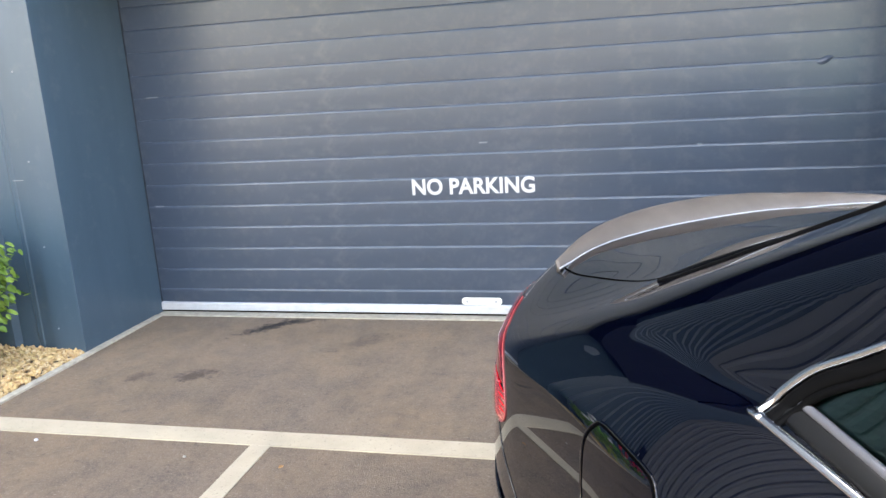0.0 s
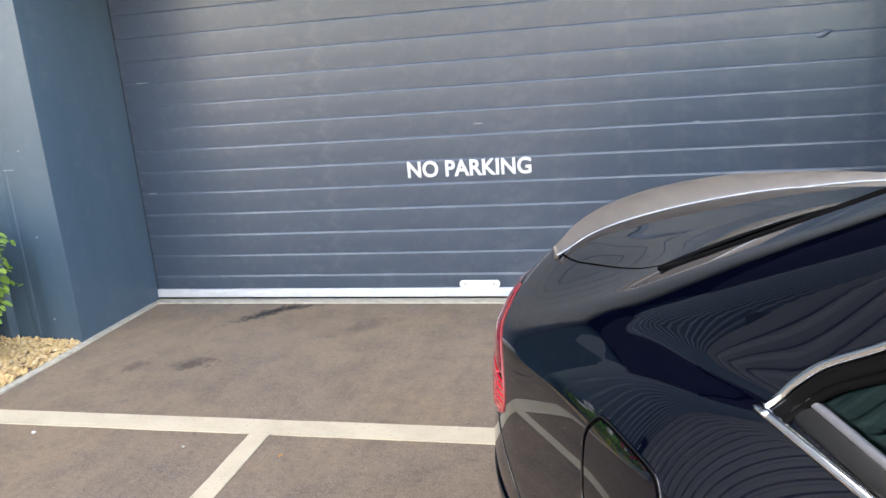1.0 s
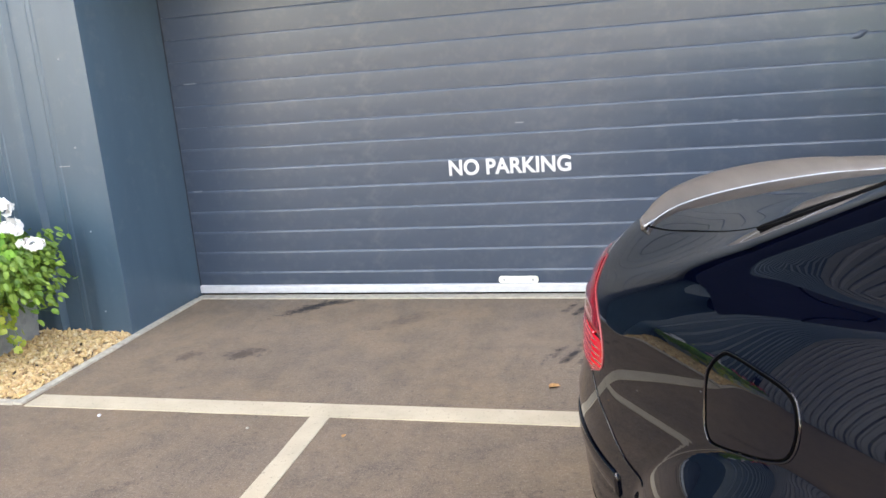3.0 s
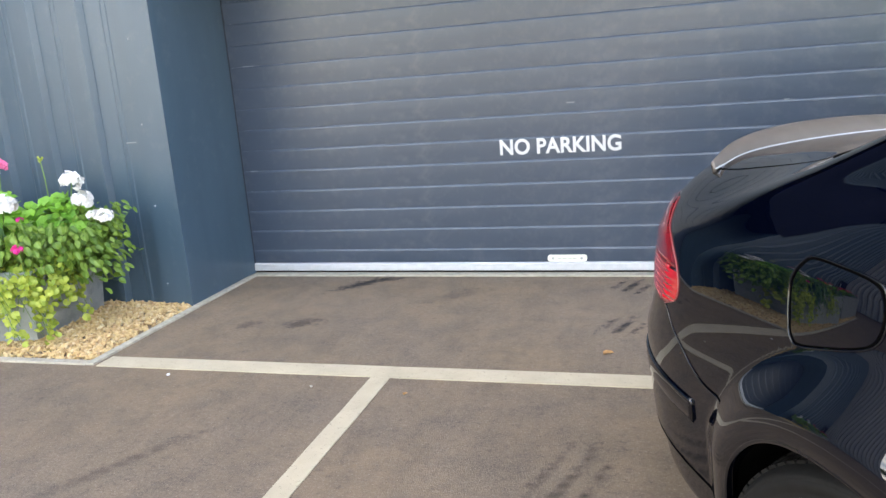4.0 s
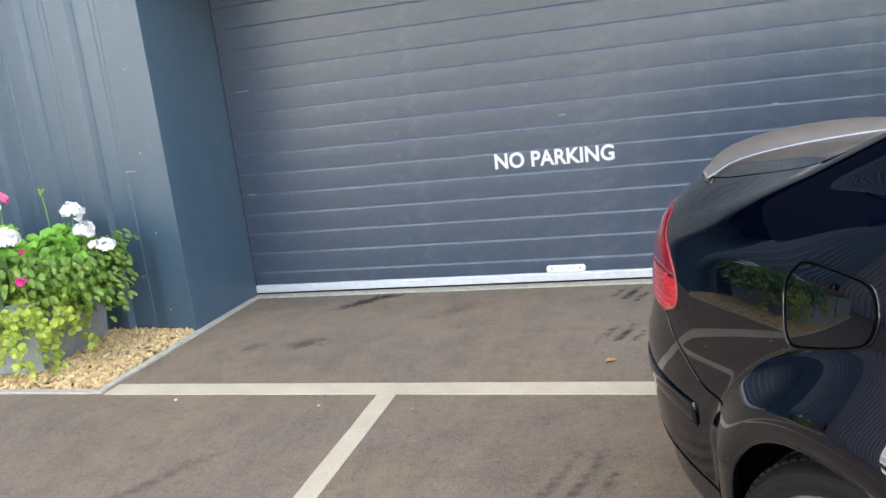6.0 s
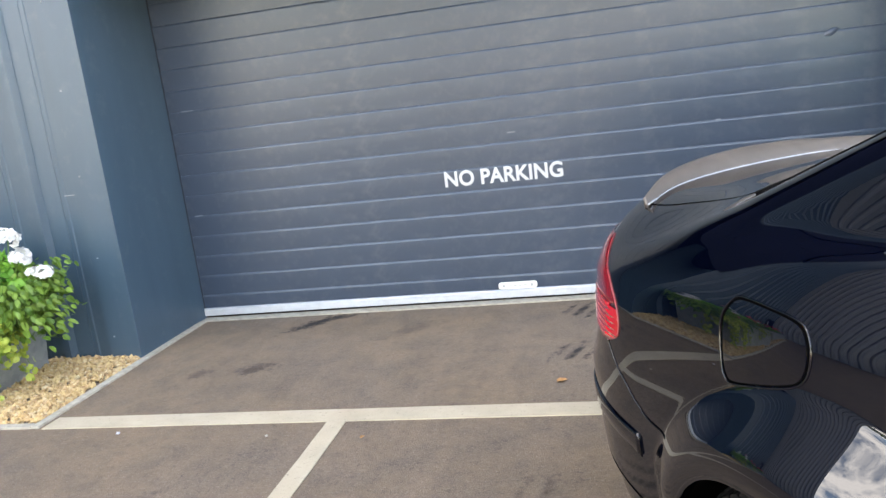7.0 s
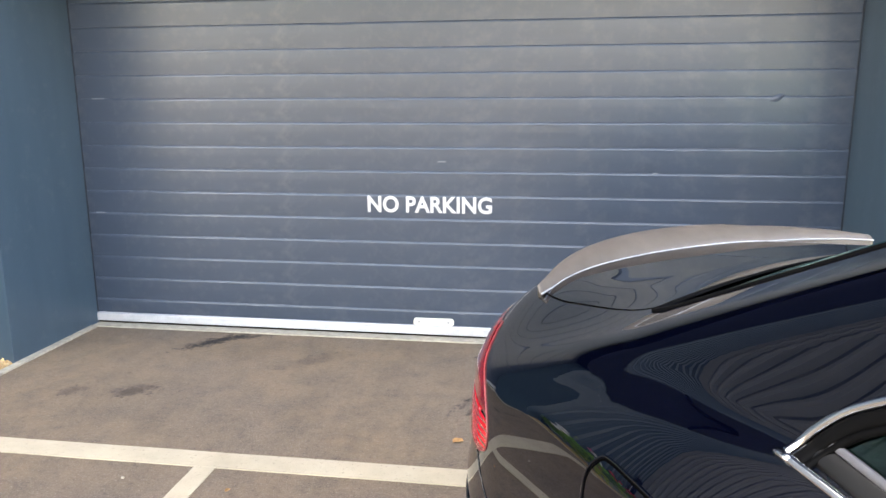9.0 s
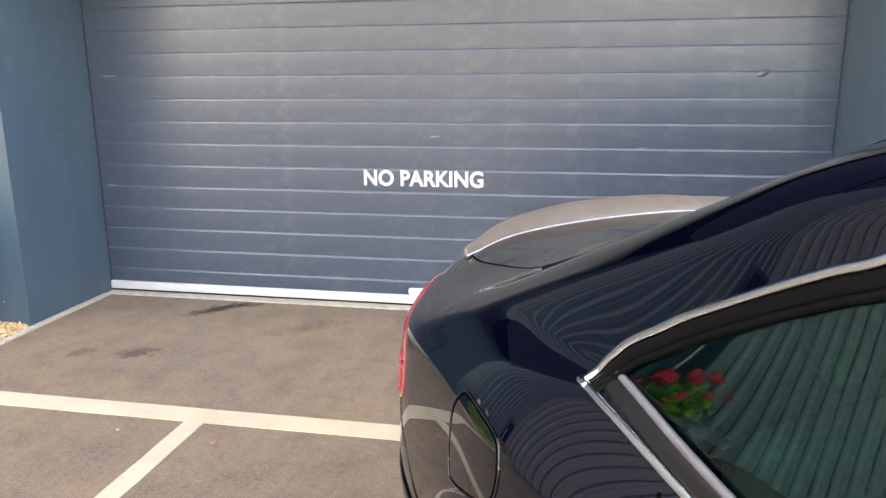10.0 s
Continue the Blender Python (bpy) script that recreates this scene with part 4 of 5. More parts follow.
rows = []
for t in np.linspace(0, 1, 26):
    half = 0.605 - 0.165 * t
    v = np.linspace(-half, half, 40)
    rows.append(on_top((rear_screen_low(v) + 0.012) * (1 - t) + 1.17 * t, v))
p = np.vstack(rows)
p = local(p - normals(p) * 0.004, 1)
faces = [(r * 40 + c, r * 40 + c + 1, (r + 1) * 40 + c + 1, (r + 1) * 40 + c) for r in range(25) for c in range(39)]
raw_part("rear_glass", p, faces, M_REARGLASS, car, "dark tinted rear window", True)
rows = []
for t in np.linspace(0, 1, 20):
    half = 0.56 + 0.22 * t
    v = np.linspace(-half, half, 40)
    rows.append(on_top(2.40 * (1 - t) + (3.03 - 0.30 * v ** 2) * t, v))
p = np.vstack(rows)
p = local(p - normals(p) * 0.004, 1)
faces = [(r * 40 + c, r * 40 + c + 1, (r + 1) * 40 + c + 1, (r + 1) * 40 + c) for r in range(19) for c in range(39)]
raw_part("windscreen", p, faces, M_GLASS, car, "tinted windscreen", True)
edge = smooth_curve([(rear_screen_low(v) + 0.012, v) for v in np.linspace(-0.6, 0.6, 14)], 60)
pp = on_top(*edge.T)
ribbon("screen_seal", pp, normals(pp), bead(0.022, 0.004), M_RUBBER, car)
for s in (1, -1):
    edge = [((rear_screen_low(0.605) + 0.012) * (1 - t) + 1.17 * t, 0.605 - 0.165 * t) for t in np.linspace(0, 1, 12)]
    pp = on_top(*smooth_curve(edge, 60).T)
    ribbon("screen_seal", pp, normals(pp), bead(0.020, 0.004), M_RUBBER, car, side=s)
    edge = [(2.40 * (1 - t) + (3.03 - 0.30 * 0.6) * t, 0.56 + 0.22 * t) for t in np.linspace(0, 1, 12)]
    pp = on_top(*smooth_curve(edge, 40).T)
    ribbon("screen_seal", pp, normals(pp), bead(0.022, 0.004), M_RUBBER, car, side=s)
    # headlamps and mirrors
    a = np.linspace(40, 66, 14)
    rows = [cast(np.c_[np.full(14, 3.5), np.zeros(14), np.full(14, z)], np.c_[np.cos(np.radians(a)), np.sin(np.radians(a)), np.zeros(14)], 2.0) for z in np.linspace(0.66, 0.77, 8)]
    p = np.vstack(rows)
    p = local(p + normals(p) * 0.004, s)
    raw_part("headlamp", p, [(r * 14 + c, r * 14 + c + 1, (r + 1) * 14 + c + 1, (r + 1) * 14 + c) for r in range(7) for c in range(13)], M_ALU, car, "clear headlamp", True)
    bm = bmesh.new()
    bmesh.ops.create_uvsphere(bm, u_segments=24, v_segments=12, radius=1, matrix=Matrix.Translation((2.66, -s * 1.05, 1.06)) @ Matrix.Diagonal((0.07, 0.11, 0.075, 1)))
    part("door_mirror", bm, M_PAINT, car, "", True)
# radiator grille and bonnet joint
p = np.vstack([cast(np.c_[np.full(24, 3.5), np.zeros(24), np.full(24, z)], np.c_[np.cos(np.radians(np.linspace(-26, 26, 24))), np.sin(np.radians(np.linspace(-26, 26, 24))), np.zeros(24)], 2.0) for z in np.linspace(0.52, 0.72, 8)])
p = local(p + normals(p) * 0.003, 1)
raw_part("grille", p, [(r * 24 + c, r * 24 + c + 1, (r + 1) * 24 + c + 1, (r + 1) * 24 + c) for r in range(7) for c in range(23)], M_RUBBER, car, "black radiator grille", True)

# inside of the cabin
boxed("cabin_floor", (0.75, 3.0, -0.78, 0.78, 0.28, 0.32), M_SEAT, car)
boxed("parcel_shelf", (0.45, 1.10, -0.66, 0.66, 0.985, 1.01), M_SEAT, car, "dark parcel shelf", 0.008)
boxed("dashboard", (2.45, 2.95, -0.74, 0.74, 0.75, 0.98), M_SEAT, car, "", 0.05)


def seat(x, y, w, rear=False):
    bm = bmesh.new()
    box(bm, x, x + 0.52, y - w / 2, y + w / 2, 0.38, 0.56, 0.05)
    part("seat_cushion", bm, M_SEAT, car, "dark leather seat cushion", True)
    bm = bmesh.new()
    box(bm, -0.07, 0.07, y - w / 2, y + w / 2, 0.0, 0.58, 0.05)
    bmesh.ops.transform(bm, matrix=Matrix.Translation((x, 0, 0.50)) @ Matrix.Rotation(radians(-20), 4, "Y"), verts=bm.verts)
    part("seat_back", bm, M_SEAT, car, "dark leather seat back", True)
    bm = bmesh.new()
    box(bm, -0.05, 0.05, y - 0.13, y + 0.13, 0.0, 0.17, 0.04)
    bmesh.ops.transform(bm, matrix=Matrix.Translation((x - 0.20, 0, 1.08)) @ Matrix.Rotation(radians(-14), 4, "Y"), verts=bm.verts)
    part("headrest", bm, M_SEAT, car, "dark headrest", True)


for y in (-0.40, 0.40):
    seat(1.25, y, 0.62)
    seat(2.05, y, 0.52)


def build_wheel():
    """One wheel, its outer face towards -y, at the origin."""
    w = empty("wheel", pose(0, 0, 0))
    w.parent = car
    n = 96
    prof = [(0.215, 0.00), (0.226, -0.009), (0.229, -0.013), (0.232, -0.011), (0.248, -0.016), (0.262, -0.018), (0.274, -0.0165), (0.276, -0.0145), (0.279, -0.0155), (0.288, -0.012), (0.305, 0.004), (0.316, 0.022), (0.322, 0.05), (0.3225, 0.11), (0.322, 0.17), (0.312, 0.205), (0.285, 0.225), (0.215, 0.215)]
    verts, faces = [], []
    for i in range(n):
        a = 2 * math.pi * i / n
        for r, y in prof:
            r = 0.322 - (0.322 - r) * 0.74 if r < 0.30 else r
            verts.append((r * math.cos(a), y, r * math.sin(a)))
    k = len(prof)
    for i in range(n):
        for j in range(k - 1):
            faces.append((i * k + j, i * k + j + 1, ((i + 1) % n) * k + j + 1, ((i + 1) % n) * k + j))
    tyre = raw_part("tyre", verts, faces, M_TYRE, w, "worn black tyre", True)
    # tread blocks on the shoulder and crown
    bm = bmesh.new()
    for i in range(72):
        a = 2 * math.pi * i / 72
        for y0, y1, r0, tilt in ((0.012, 0.060, 0.3135, 0.16), (0.068, 0.108, 0.3215, 0.0), (0.116, 0.156, 0.3215, 0.0), (0.162, 0.200, 0.3150, -0.1)):
            r = bmesh.ops.create_cube(bm, size=1)["verts"]
            mm = Matrix.Rotation(-a, 4, "Y") @ Matrix.Translation((r0 + 0.002, (y0 + y1) / 2, 0)) @ Matrix.Rotation(-tilt, 4, "Z") @ Matrix.Diagonal((0.009, y1 - y0, 0.0205, 1))
            bmesh.ops.transform(bm, matrix=mm, verts=r)
    tagged(part("tread", bm, M_TYRE, w), kind="stuff")
    # rim barrel and lip
    prof = [(0.247, 0.002), (0.251, -0.008), (0.242, -0.014), (0.228, -0.010), (0.220, 0.020), (0.211, 0.16), (0.239, 0.20)]
    verts, faces = [], []
    for i in range(72):
        a = 2 * math.pi * i / 72
        for r, y in prof:
            verts.append((r * math.cos(a), y, r * math.sin(a)))
    k = len(prof)
    faces = [(i * k + j, i * k + j + 1, ((i + 1) % 72) * k + j + 1, ((i + 1) % 72) * k + j) for i in range(72) for j in range(k - 1)]
    rim = raw_part("rim", verts, faces, M_ALLOY, w, "silver alloy rim", True)
    bm = bmesh.new()
    for i in range(7):
        a = 2 * math.pi * i / 7 + 0.2
        for off in (-0.16, 0.16):
            pts = []
            for t in np.linspace(0, 1, 6):
                r = 0.05 + 0.183 * t
                hw = 0.014 - 0.004 * t
                th = a + off * t
                y = 0.012 - 0.014 * math.sin(t * math.pi * 0.6)
                for side_w, dy in ((-hw, 0.0), (hw, 0.0), (hw, 0.03), (-hw, 0.03)):
                    pts.append(bm.verts.new((r * math.cos(th) - side_w * math.sin(th), y + dy, r * math.sin(th) + side_w * math.cos(th))))
            for q in range(5):
                for c in range(4):
                    bm.faces.new((pts[q * 4 + c], pts[q * 4 + (c + 1) % 4], pts[q * 4 + 4 + (c + 1) % 4], pts[q * 4 + 4 + c]))
    bmesh.ops.create_cone(bm, cap_ends=True, segments=32, radius1=0.068, radius2=0.060, depth=0.03, matrix=Matrix.Translation((0, 0.018, 0)) @ Matrix.Rotation(radians(90), 4, "X"))
    bmesh.ops.recalc_face_normals(bm, faces=bm.faces)
    part("spokes", bm, M_ALLOY, w, "silver double spokes")
    bm = bmesh.new()
    bmesh.ops.create_cone(bm, cap_ends=True, segments=48, radius1=0.165, radius2=0.165, depth=0.02, matrix=Matrix.Translation((0, 0.09, 0)) @ Matrix.Rotation(radians(90), 4, "X"))
    part("brake_disc", bm, M_DARKMETAL, w)
    bm = bmesh.new()
    bmesh.ops.create_cone(bm, cap_ends=True, segments=32, radius1=0.19, radius2=0.19, depth=0.01, matrix=Matrix.Translation((0, 0.15, 0)) @ Matrix.Rotation(radians(90), 4, "X"))
    part("hub_back", bm, M_RUBBER, w)
    return w


wheel = build_wheel()
WHEEL_V = 0.945
wheel.matrix_basis = pose(REAR_WHEEL, -WHEEL_V, AXLE_Z)
copy_thing(wheel, pose(FRONT_WHEEL, -WHEEL_V, AXLE_Z))
copy_thing(wheel, pose(REAR_WHEEL, WHEEL_V, AXLE_Z, 0, 0, 180))
copy_thing(wheel, pose(FRONT_WHEEL, WHEEL_V, AXLE_Z, 0, 0, 180))

# ---- planter, plants, gravel ----
PLANTER = pose(-2.493, 3.136, 0.006, 0, 0, 7.5)
PL, PD, PH = 1.55, 0.68, 0.43
planter = empty("planter", PLANTER)
tagged(planter, "weathered galvanised metal trough planter on gravel", "planter")


def trough():
    """Open box whose sides lean outwards, with a folded rim; local x runs left from the near corner, y back to the wall."""
    lean, t = 0.055, 0.012
    low = [(0, 0), (0, PD), (-PL, PD), (-PL, 0)]
    top = [(lean, -lean * 0.6), (lean, PD), (-PL - lean, PD), (-PL - lean, -lean * 0.6)]

    def inset(pts, d):
        cx, cy = -PL / 2, PD / 2
        return [(x - math.copysign(d, x - cx), y - math.copysign(d, y - cy)) for x, y in pts]

    li, ti = inset(low, t), inset(top, t)
    for k, nm in enumerate(("end_side", "back_side", "end_side", "front_side")):
        j = (k + 1) % 4
        verts = [(*low[k], 0), (*low[j], 0), (*top[j], PH), (*top[k], PH), (*li[k], 0), (*li[j], 0), (*ti[j], PH), (*ti[k], PH)]
        raw_part(nm, verts, [(0, 1, 2, 3), (7, 6, 5, 4), (3, 2, 6, 7), (0, 4, 5, 1), (0, 3, 7, 4), (1, 5, 6, 2)], M_ZINC, planter)
    bm = bmesh.new()
    rx0, rx1, ry0, ry1 = -PL - lean - 0.006, lean + 0.006, -lean * 0.6 - 0.006, PD + 0.006
    for d in ((rx0, rx1, ry0, ry0 + 0.035), (rx0, rx1, ry1 - 0.035, ry1), (rx0, rx0 + 0.035, ry0 + 0.0352, ry1 - 0.0352), (rx1 - 0.035, rx1, ry0 + 0.0352, ry1 - 0.0352)):
        box(bm, *d, PH, PH + 0.010, 0.003)
    part("rim", bm, M_ZINC, planter)
    boxed("soil", (-PL + 0.014, -0.014, 0.014, PD - 0.014, 0.02, PH - 0.05), M_SOIL, planter, "dark soil")


trough()
far_trough = copy_thing(planter, pose(-4.62, 3.06, 0.006, 0, 0, 2))
tagged(far_trough, "weathered galvanised metal trough planter with red flowers")
rng = np.random.default_rng(7)


def in_planter(x, y, z):
    """Planter coordinates to the world."""
    return PLANTER @ Vector((x, y, z))


class Leaves:
    """Collects many small bent leaves into one mesh."""

    def __init__(self):
        self.v, self.f = [], []

    def add(self, pos, facing, size, lobes=0, long=1.0, cup=0.18, tip=None):
        facing = Vector(facing).normalized()
        tip = Vector(tip) if tip is not None else Vector(rng.normal(size=3))
        x = (tip - facing * tip.dot(facing)).normalized()
        y = facing.cross(x)
        b = len(self.v)
        n = 12 if lobes else 8
        pos = Vector(pos)
        self.v.append(tuple(pos - facing * size * cup))
        for i in range(n):
            a = 2 * math.pi * i / n
            r = size * (1 + (0.10 if i % 2 else -0.04) * (1 if lobes else 0))
            if lobes and i == 6:
                r *= 0.45
            px, py = r * math.cos(a) * long, r * math.sin(a)
            if not lobes:
                py *= 0.75 - 0.25 * math.cos(a)
            lift = cup * size * (0.8 * abs(math.sin(a)) - 0.5 * max(0, math.cos(a)))
            self.v.append(tuple(pos + x * px + y * py + facing * lift))
        self.f += [(b, b + 1 + i, b + 1 + (i + 1) % n) for i in range(n)]

    def done(self, name, material, parent, label=""):
        return raw_part(name, self.v, self.f, material, parent, label, False)


def stem(bm, a, b, r=0.003, bend=0.02):
    a, b = Vector(a), Vector(b)
    mid = (a + b) / 2 + Vector(rng.normal(size=3)) * bend
    prev = None
    for t in (0, 0.35, 0.7, 1):
        p = a * (1 - t) ** 2 + mid * 2 * t * (1 - t) + b * t * t
        ring = [bm.verts.new(p + Vector((math.cos(q) * r, math.sin(q) * r, 0))) for q in (0, 2.1, 4.2)]
        if prev:
            for i in range(3):
                bm.faces.new((prev[i], prev[(i + 1) % 3], ring[(i + 1) % 3], ring[i]))
        prev = ring


def flower_head(pos, radius, material, parent, label):
    """A domed cluster of five-petalled florets."""
    lv = Leaves()
    for i in range(int(26 * (radius / 0.05) ** 1.3)):
        d = Vector(rng.normal(size=3))
        d.z = abs(d.z) * 0.9 - 0.25
        d.normalize()
        c = Vector(pos) + d * radius * rng.uniform(0.75, 1.0) * Vector((1, 1, 0.75)).length / 1.6
        up = (d + Vector(rng.normal(size=3)) * 0.25).normalized()
        t = up.orthogonal().normalized()
        s = up.cross(t)
        for q in range(5):
            a = q * 2 * math.pi / 5 + rng.uniform(0, 0.4)
            o = t * math.cos(a) + s * math.sin(a)
            lv.add(c + o * radius * 0.22, up + o * 0.25 + Vector(rng.normal(size=3)) * 0.12, radius * 0.24, 0, 1.1, 0.15, o)
    return lv.done("flower_head", material, parent, label)


def geranium(x, y, height, spread, heads, label, n=150):
    """Zonal geranium: round scalloped leaves on stalks, flower heads above."""
    root = in_planter(x, y, PH - 0.06)
    plant = empty("geranium", Matrix.Translation(root))
    tagged(plant, label, "plant", "bedding plants")
    lv, bm = Leaves(), bmesh.new()
    for i in range(n):
        a, q = rng.uniform(0, 2 * math.pi), rng.uniform(0, 1) ** 0.6
        el = rng.uniform(0.1, 1.0)
        p = Vector((math.cos(a) * spread * q, math.sin(a) * spread * 0.8 * q, height * (0.35 + 0.65 * el) * (1 - 0.35 * q * q)))
        lv.add(p, Vector((math.cos(a) * 0.6 * q, math.sin(a) * 0.6 * q - 0.25, 0.9)) + Vector(rng.normal(size=3)) * 0.3, rng.uniform(0.026, 0.048), 1, 1.0, 0.22)
        if i % 3 == 0:
            stem(bm, (p.x * 0.15, p.y * 0.15, 0.0), p, 0.003)
    lv.done("foliage", M_GERANIUM, plant, "bright green round scalloped leaves")
    for hx, hy, hz, r, mat, lab in heads:
        p = in_planter(hx, hy, 0) - root
        p.z = hz - root.z
        stem(bm, (0, 0, 0.02), p, 0.004)
        flower_head(p, r, mat, plant, lab)
    tagged(part("stem", bm, M_STEM, plant), kind="stuff")
    return plant


W, P, MG, R = (M_PETALW, "white geranium flower head"), (M_PETALP, "pink geranium flower head"), (M_PETALM, "magenta flower head"), (M_PETALR, "red geranium flower head")
geranium(-0.02, 0.42, 0.44, 0.25, [(0.07, 0.48, 0.893, 0.066, *W), (0.215, 0.34, 0.79, 0.064, *W), (0.35, 0.32, 0.685, 0.052, *W), (0.26, 0.36, 0.69, 0.042, *W)], "bushy geranium with white flower heads in the planter", 260)
geranium(-0.38, 0.30, 0.50, 0.32, [(-0.09, 0.06, 0.812, 0.070, *W), (-0.45, 0.43, 0.972, 0.066, *W), (-0.53, 0.43, 0.975, 0.055, *W), (-0.395, 0.47, 1.01, 0.052, *P)], "bushy geranium with white and pink flower heads", 330)
geranium(-0.85, 0.30, 0.48, 0.30, [(-0.78, 0.20, 0.93, 0.058, *R), (-0.95, 0.35, 0.96, 0.058, *R), (-0.72, 0.02, 0.78, 0.052, *R), (-0.90, 0.02, 0.80, 0.05, *W)], "bushy geranium with red flower heads in the planter", 260)
geranium(-1.28, 0.30, 0.46, 0.30, [(-1.15, 0.15, 0.90, 0.058, *R), (-1.38, 0.30, 0.94, 0.058, *R), (-1.28, -0.02, 0.76, 0.052, *MG), (-1.10, 0.30, 0.84, 0.048, *R), (-1.45, 0.02, 0.80, 0.05, *R)], "bushy geranium with red flower heads in the planter", 260)

NEAR = PLANTER.copy()
PLANTER = pose(-4.62, 3.06, 0.006, 0, 0, 2)
for x in (-0.25, -0.75, -1.25):
    geranium(x, 0.30, 0.46, 0.30, [(x + 0.12, 0.15, 0.90, 0.060, *R), (x - 0.12, 0.30, 0.94, 0.060, *R), (x, -0.02, 0.76, 0.054, *R), (x + 0.18, 0.30, 0.86, 0.05, *R)], "bushy geranium with red flower heads in the far trough", 240)
PLANTER = NEAR

# seed stalk standing above the leaves
seed = empty("seed_stalk", Matrix.Translation(in_planter(-0.10, 0.46, 0.63)))
tagged(seed, "thin green stalk with a small bud cluster", "plant")
bm = bmesh.new()
stem(bm, (0, 0, 0), (0.0, 0.0, 0.40), 0.004, 0.01)
part("stalk", bm, M_STEM, seed)
bm = bmesh.new()
for i in range(9):
    bmesh.ops.create_icosphere(bm, subdivisions=1, radius=0.008, matrix=Matrix.Translation(Vector((0, 0, 0.405)) + Vector(rng.normal(size=3)) * 0.008))
part("bud", bm, M_TRAIL, seed)


def bush(x, y, n, reach, low, high, material, label, leaf=0.022, lean=(0, 0, 0), long=1.25):
    root = in_planter(x, y, PH - 0.06)
    plant = empty("bedding_bush", Matrix.Translation(root))
    tagged(plant, label, "plant", "bedding plants")
    lv, bm = Leaves(), bmesh.new()
    shoots = max(6, n // 16)
    for s in range(shoots):
        a = rng.uniform(0, 2 * math.pi)
        q = rng.uniform(0.25, 1.0)
        top = Vector((math.cos(a) * reach[0] * q + lean[0], math.sin(a) * reach[1] * q + lean[1], rng.uniform(low, high)))
        stem(bm, (0, 0, 0), top, 0.0025, 0.05)
        for i in range(16):
            t = rng.uniform(0.3, 1.05)
            p = top * t + Vector((0, 0, 0.12 * math.sin(t * 3.0))) + Vector(rng.normal(size=3)) * 0.032
            out = Vector((top.x, top.y, 0)).normalized() if top.length > 0 else Vector((0, -1, 0))
            lv.add(p, out * 0.5 + Vector((0, -0.35, 0.8)) + Vector(rng.normal(size=3)) * 0.45, rng.uniform(0.7, 1.25) * leaf, 0, long, 0.2, out + Vector((0, 0, -0.8)))
    lv.done("foliage", material, plant)
    tagged(part("stem", bm, M_STEM, plant), kind="stuff")
    return plant


bush(0.05, 0.34, 1400, (0.26, 0.30), -0.08, 0.22, M_FUCHSIA, "leafy green bush spilling over the planter end", 0.022, (0.14, -0.02, 0))
bush(0.10, 0.45, 560, (0.20, 0.16), 0.05, 0.36, M_FUCHSIA, "leafy green bush spilling over the planter end", 0.020, (0.14, 0.02, 0))
bush(-0.12, 0.12, 700, (0.28, 0.16), 0.0, 0.26, M_FUCHSIA, "leafy green bush at the planter corner", 0.022, (0.06, -0.08, 0))
bush(-0.30, 0.10, 560, (0.26, 0.20), -0.08, 0.24, M_BROAD, "broad-leaved bedding plant at the planter front", 0.036, (0, -0.12, 0), 1.35)
bush(-0.85, 0.12, 700, (0.40, 0.22), -0.05, 0.24, M_FUCHSIA, "leafy green bush along the planter front", 0.024, (0, -0.08, 0))
bush(-1.35, 0.20, 500, (0.26, 0.26), -0.10, 0.25, M_BROAD, "broad-leaved bedding plant at the planter front", 0.030, (-0.08, -0.05, 0))
for x, y, z, r, m in ((0.047, -0.075, 0.577, 0.036, MG), (0.040, 0.0, 0.735, 0.022, MG), (-0.247, -0.065, 0.476, 0.026, MG), (-0.75, -0.10, 0.60, 0.034, R), (-1.05, -0.10, 0.64, 0.034, MG)):
    f = empty("bedding_flower", Matrix.Translation(in_planter(x, y, z)))
    tagged(f, "magenta double flower among the leaves" if m is MG else "red flower among the leaves", "flower", "small flowers")
    flower_head(Vector((0, 0, 0)), r, m[0], f, "")
    bm = bmesh.new()
    stem(bm, (0, 0.02, -0.16), (0, 0, 0), 0.003, 0.01)
    part("stem", bm, M_STEM, f)


def trailer(x, y, face, n, drop, width, label):
    """Trailing plant hanging over the planter's side in strings of small pale leaves."""
    root = in_planter(x, y, PH)
    plant = empty("trailing_plant", Matrix.Translation(root))
    tagged(plant, label, "plant", "bedding plants")
    lv, bm = Leaves(), bmesh.new()
    face = Vector(face).normalized()
    sidew = Vector((-face.y, face.x, 0))
    for s in range(n):
        o = sidew * rng.normal() * width * 0.5
        ln = drop * rng.uniform(0.35, 1.0)
        start = o - face * 0.06 + Vector((0, 0, 0.03))
        end = o + face * rng.uniform(0.05, 0.11) + Vector((0, 0, -ln)) + sidew * rng.normal() * 0.03
        stem(bm, start, end, 0.002, 0.02)
        for i in range(13):
            t = rng.uniform(0, 1)
            p = start * (1 - t) + end * t + face * 0.05 * math.sin(t * math.pi) + Vector(rng.normal(size=3)) * 0.020
            lv.add(p, face * 0.8 + Vector((0, 0, 0.6)) + Vector(rng.normal(size=3)) * 0.4, rng.uniform(0.013, 0.024), 1, 1.0, 0.15)
    lv.done("foliage", M_TRAIL, plant)
    tagged(part("stem", bm, M_STEM, plant), kind="stuff")


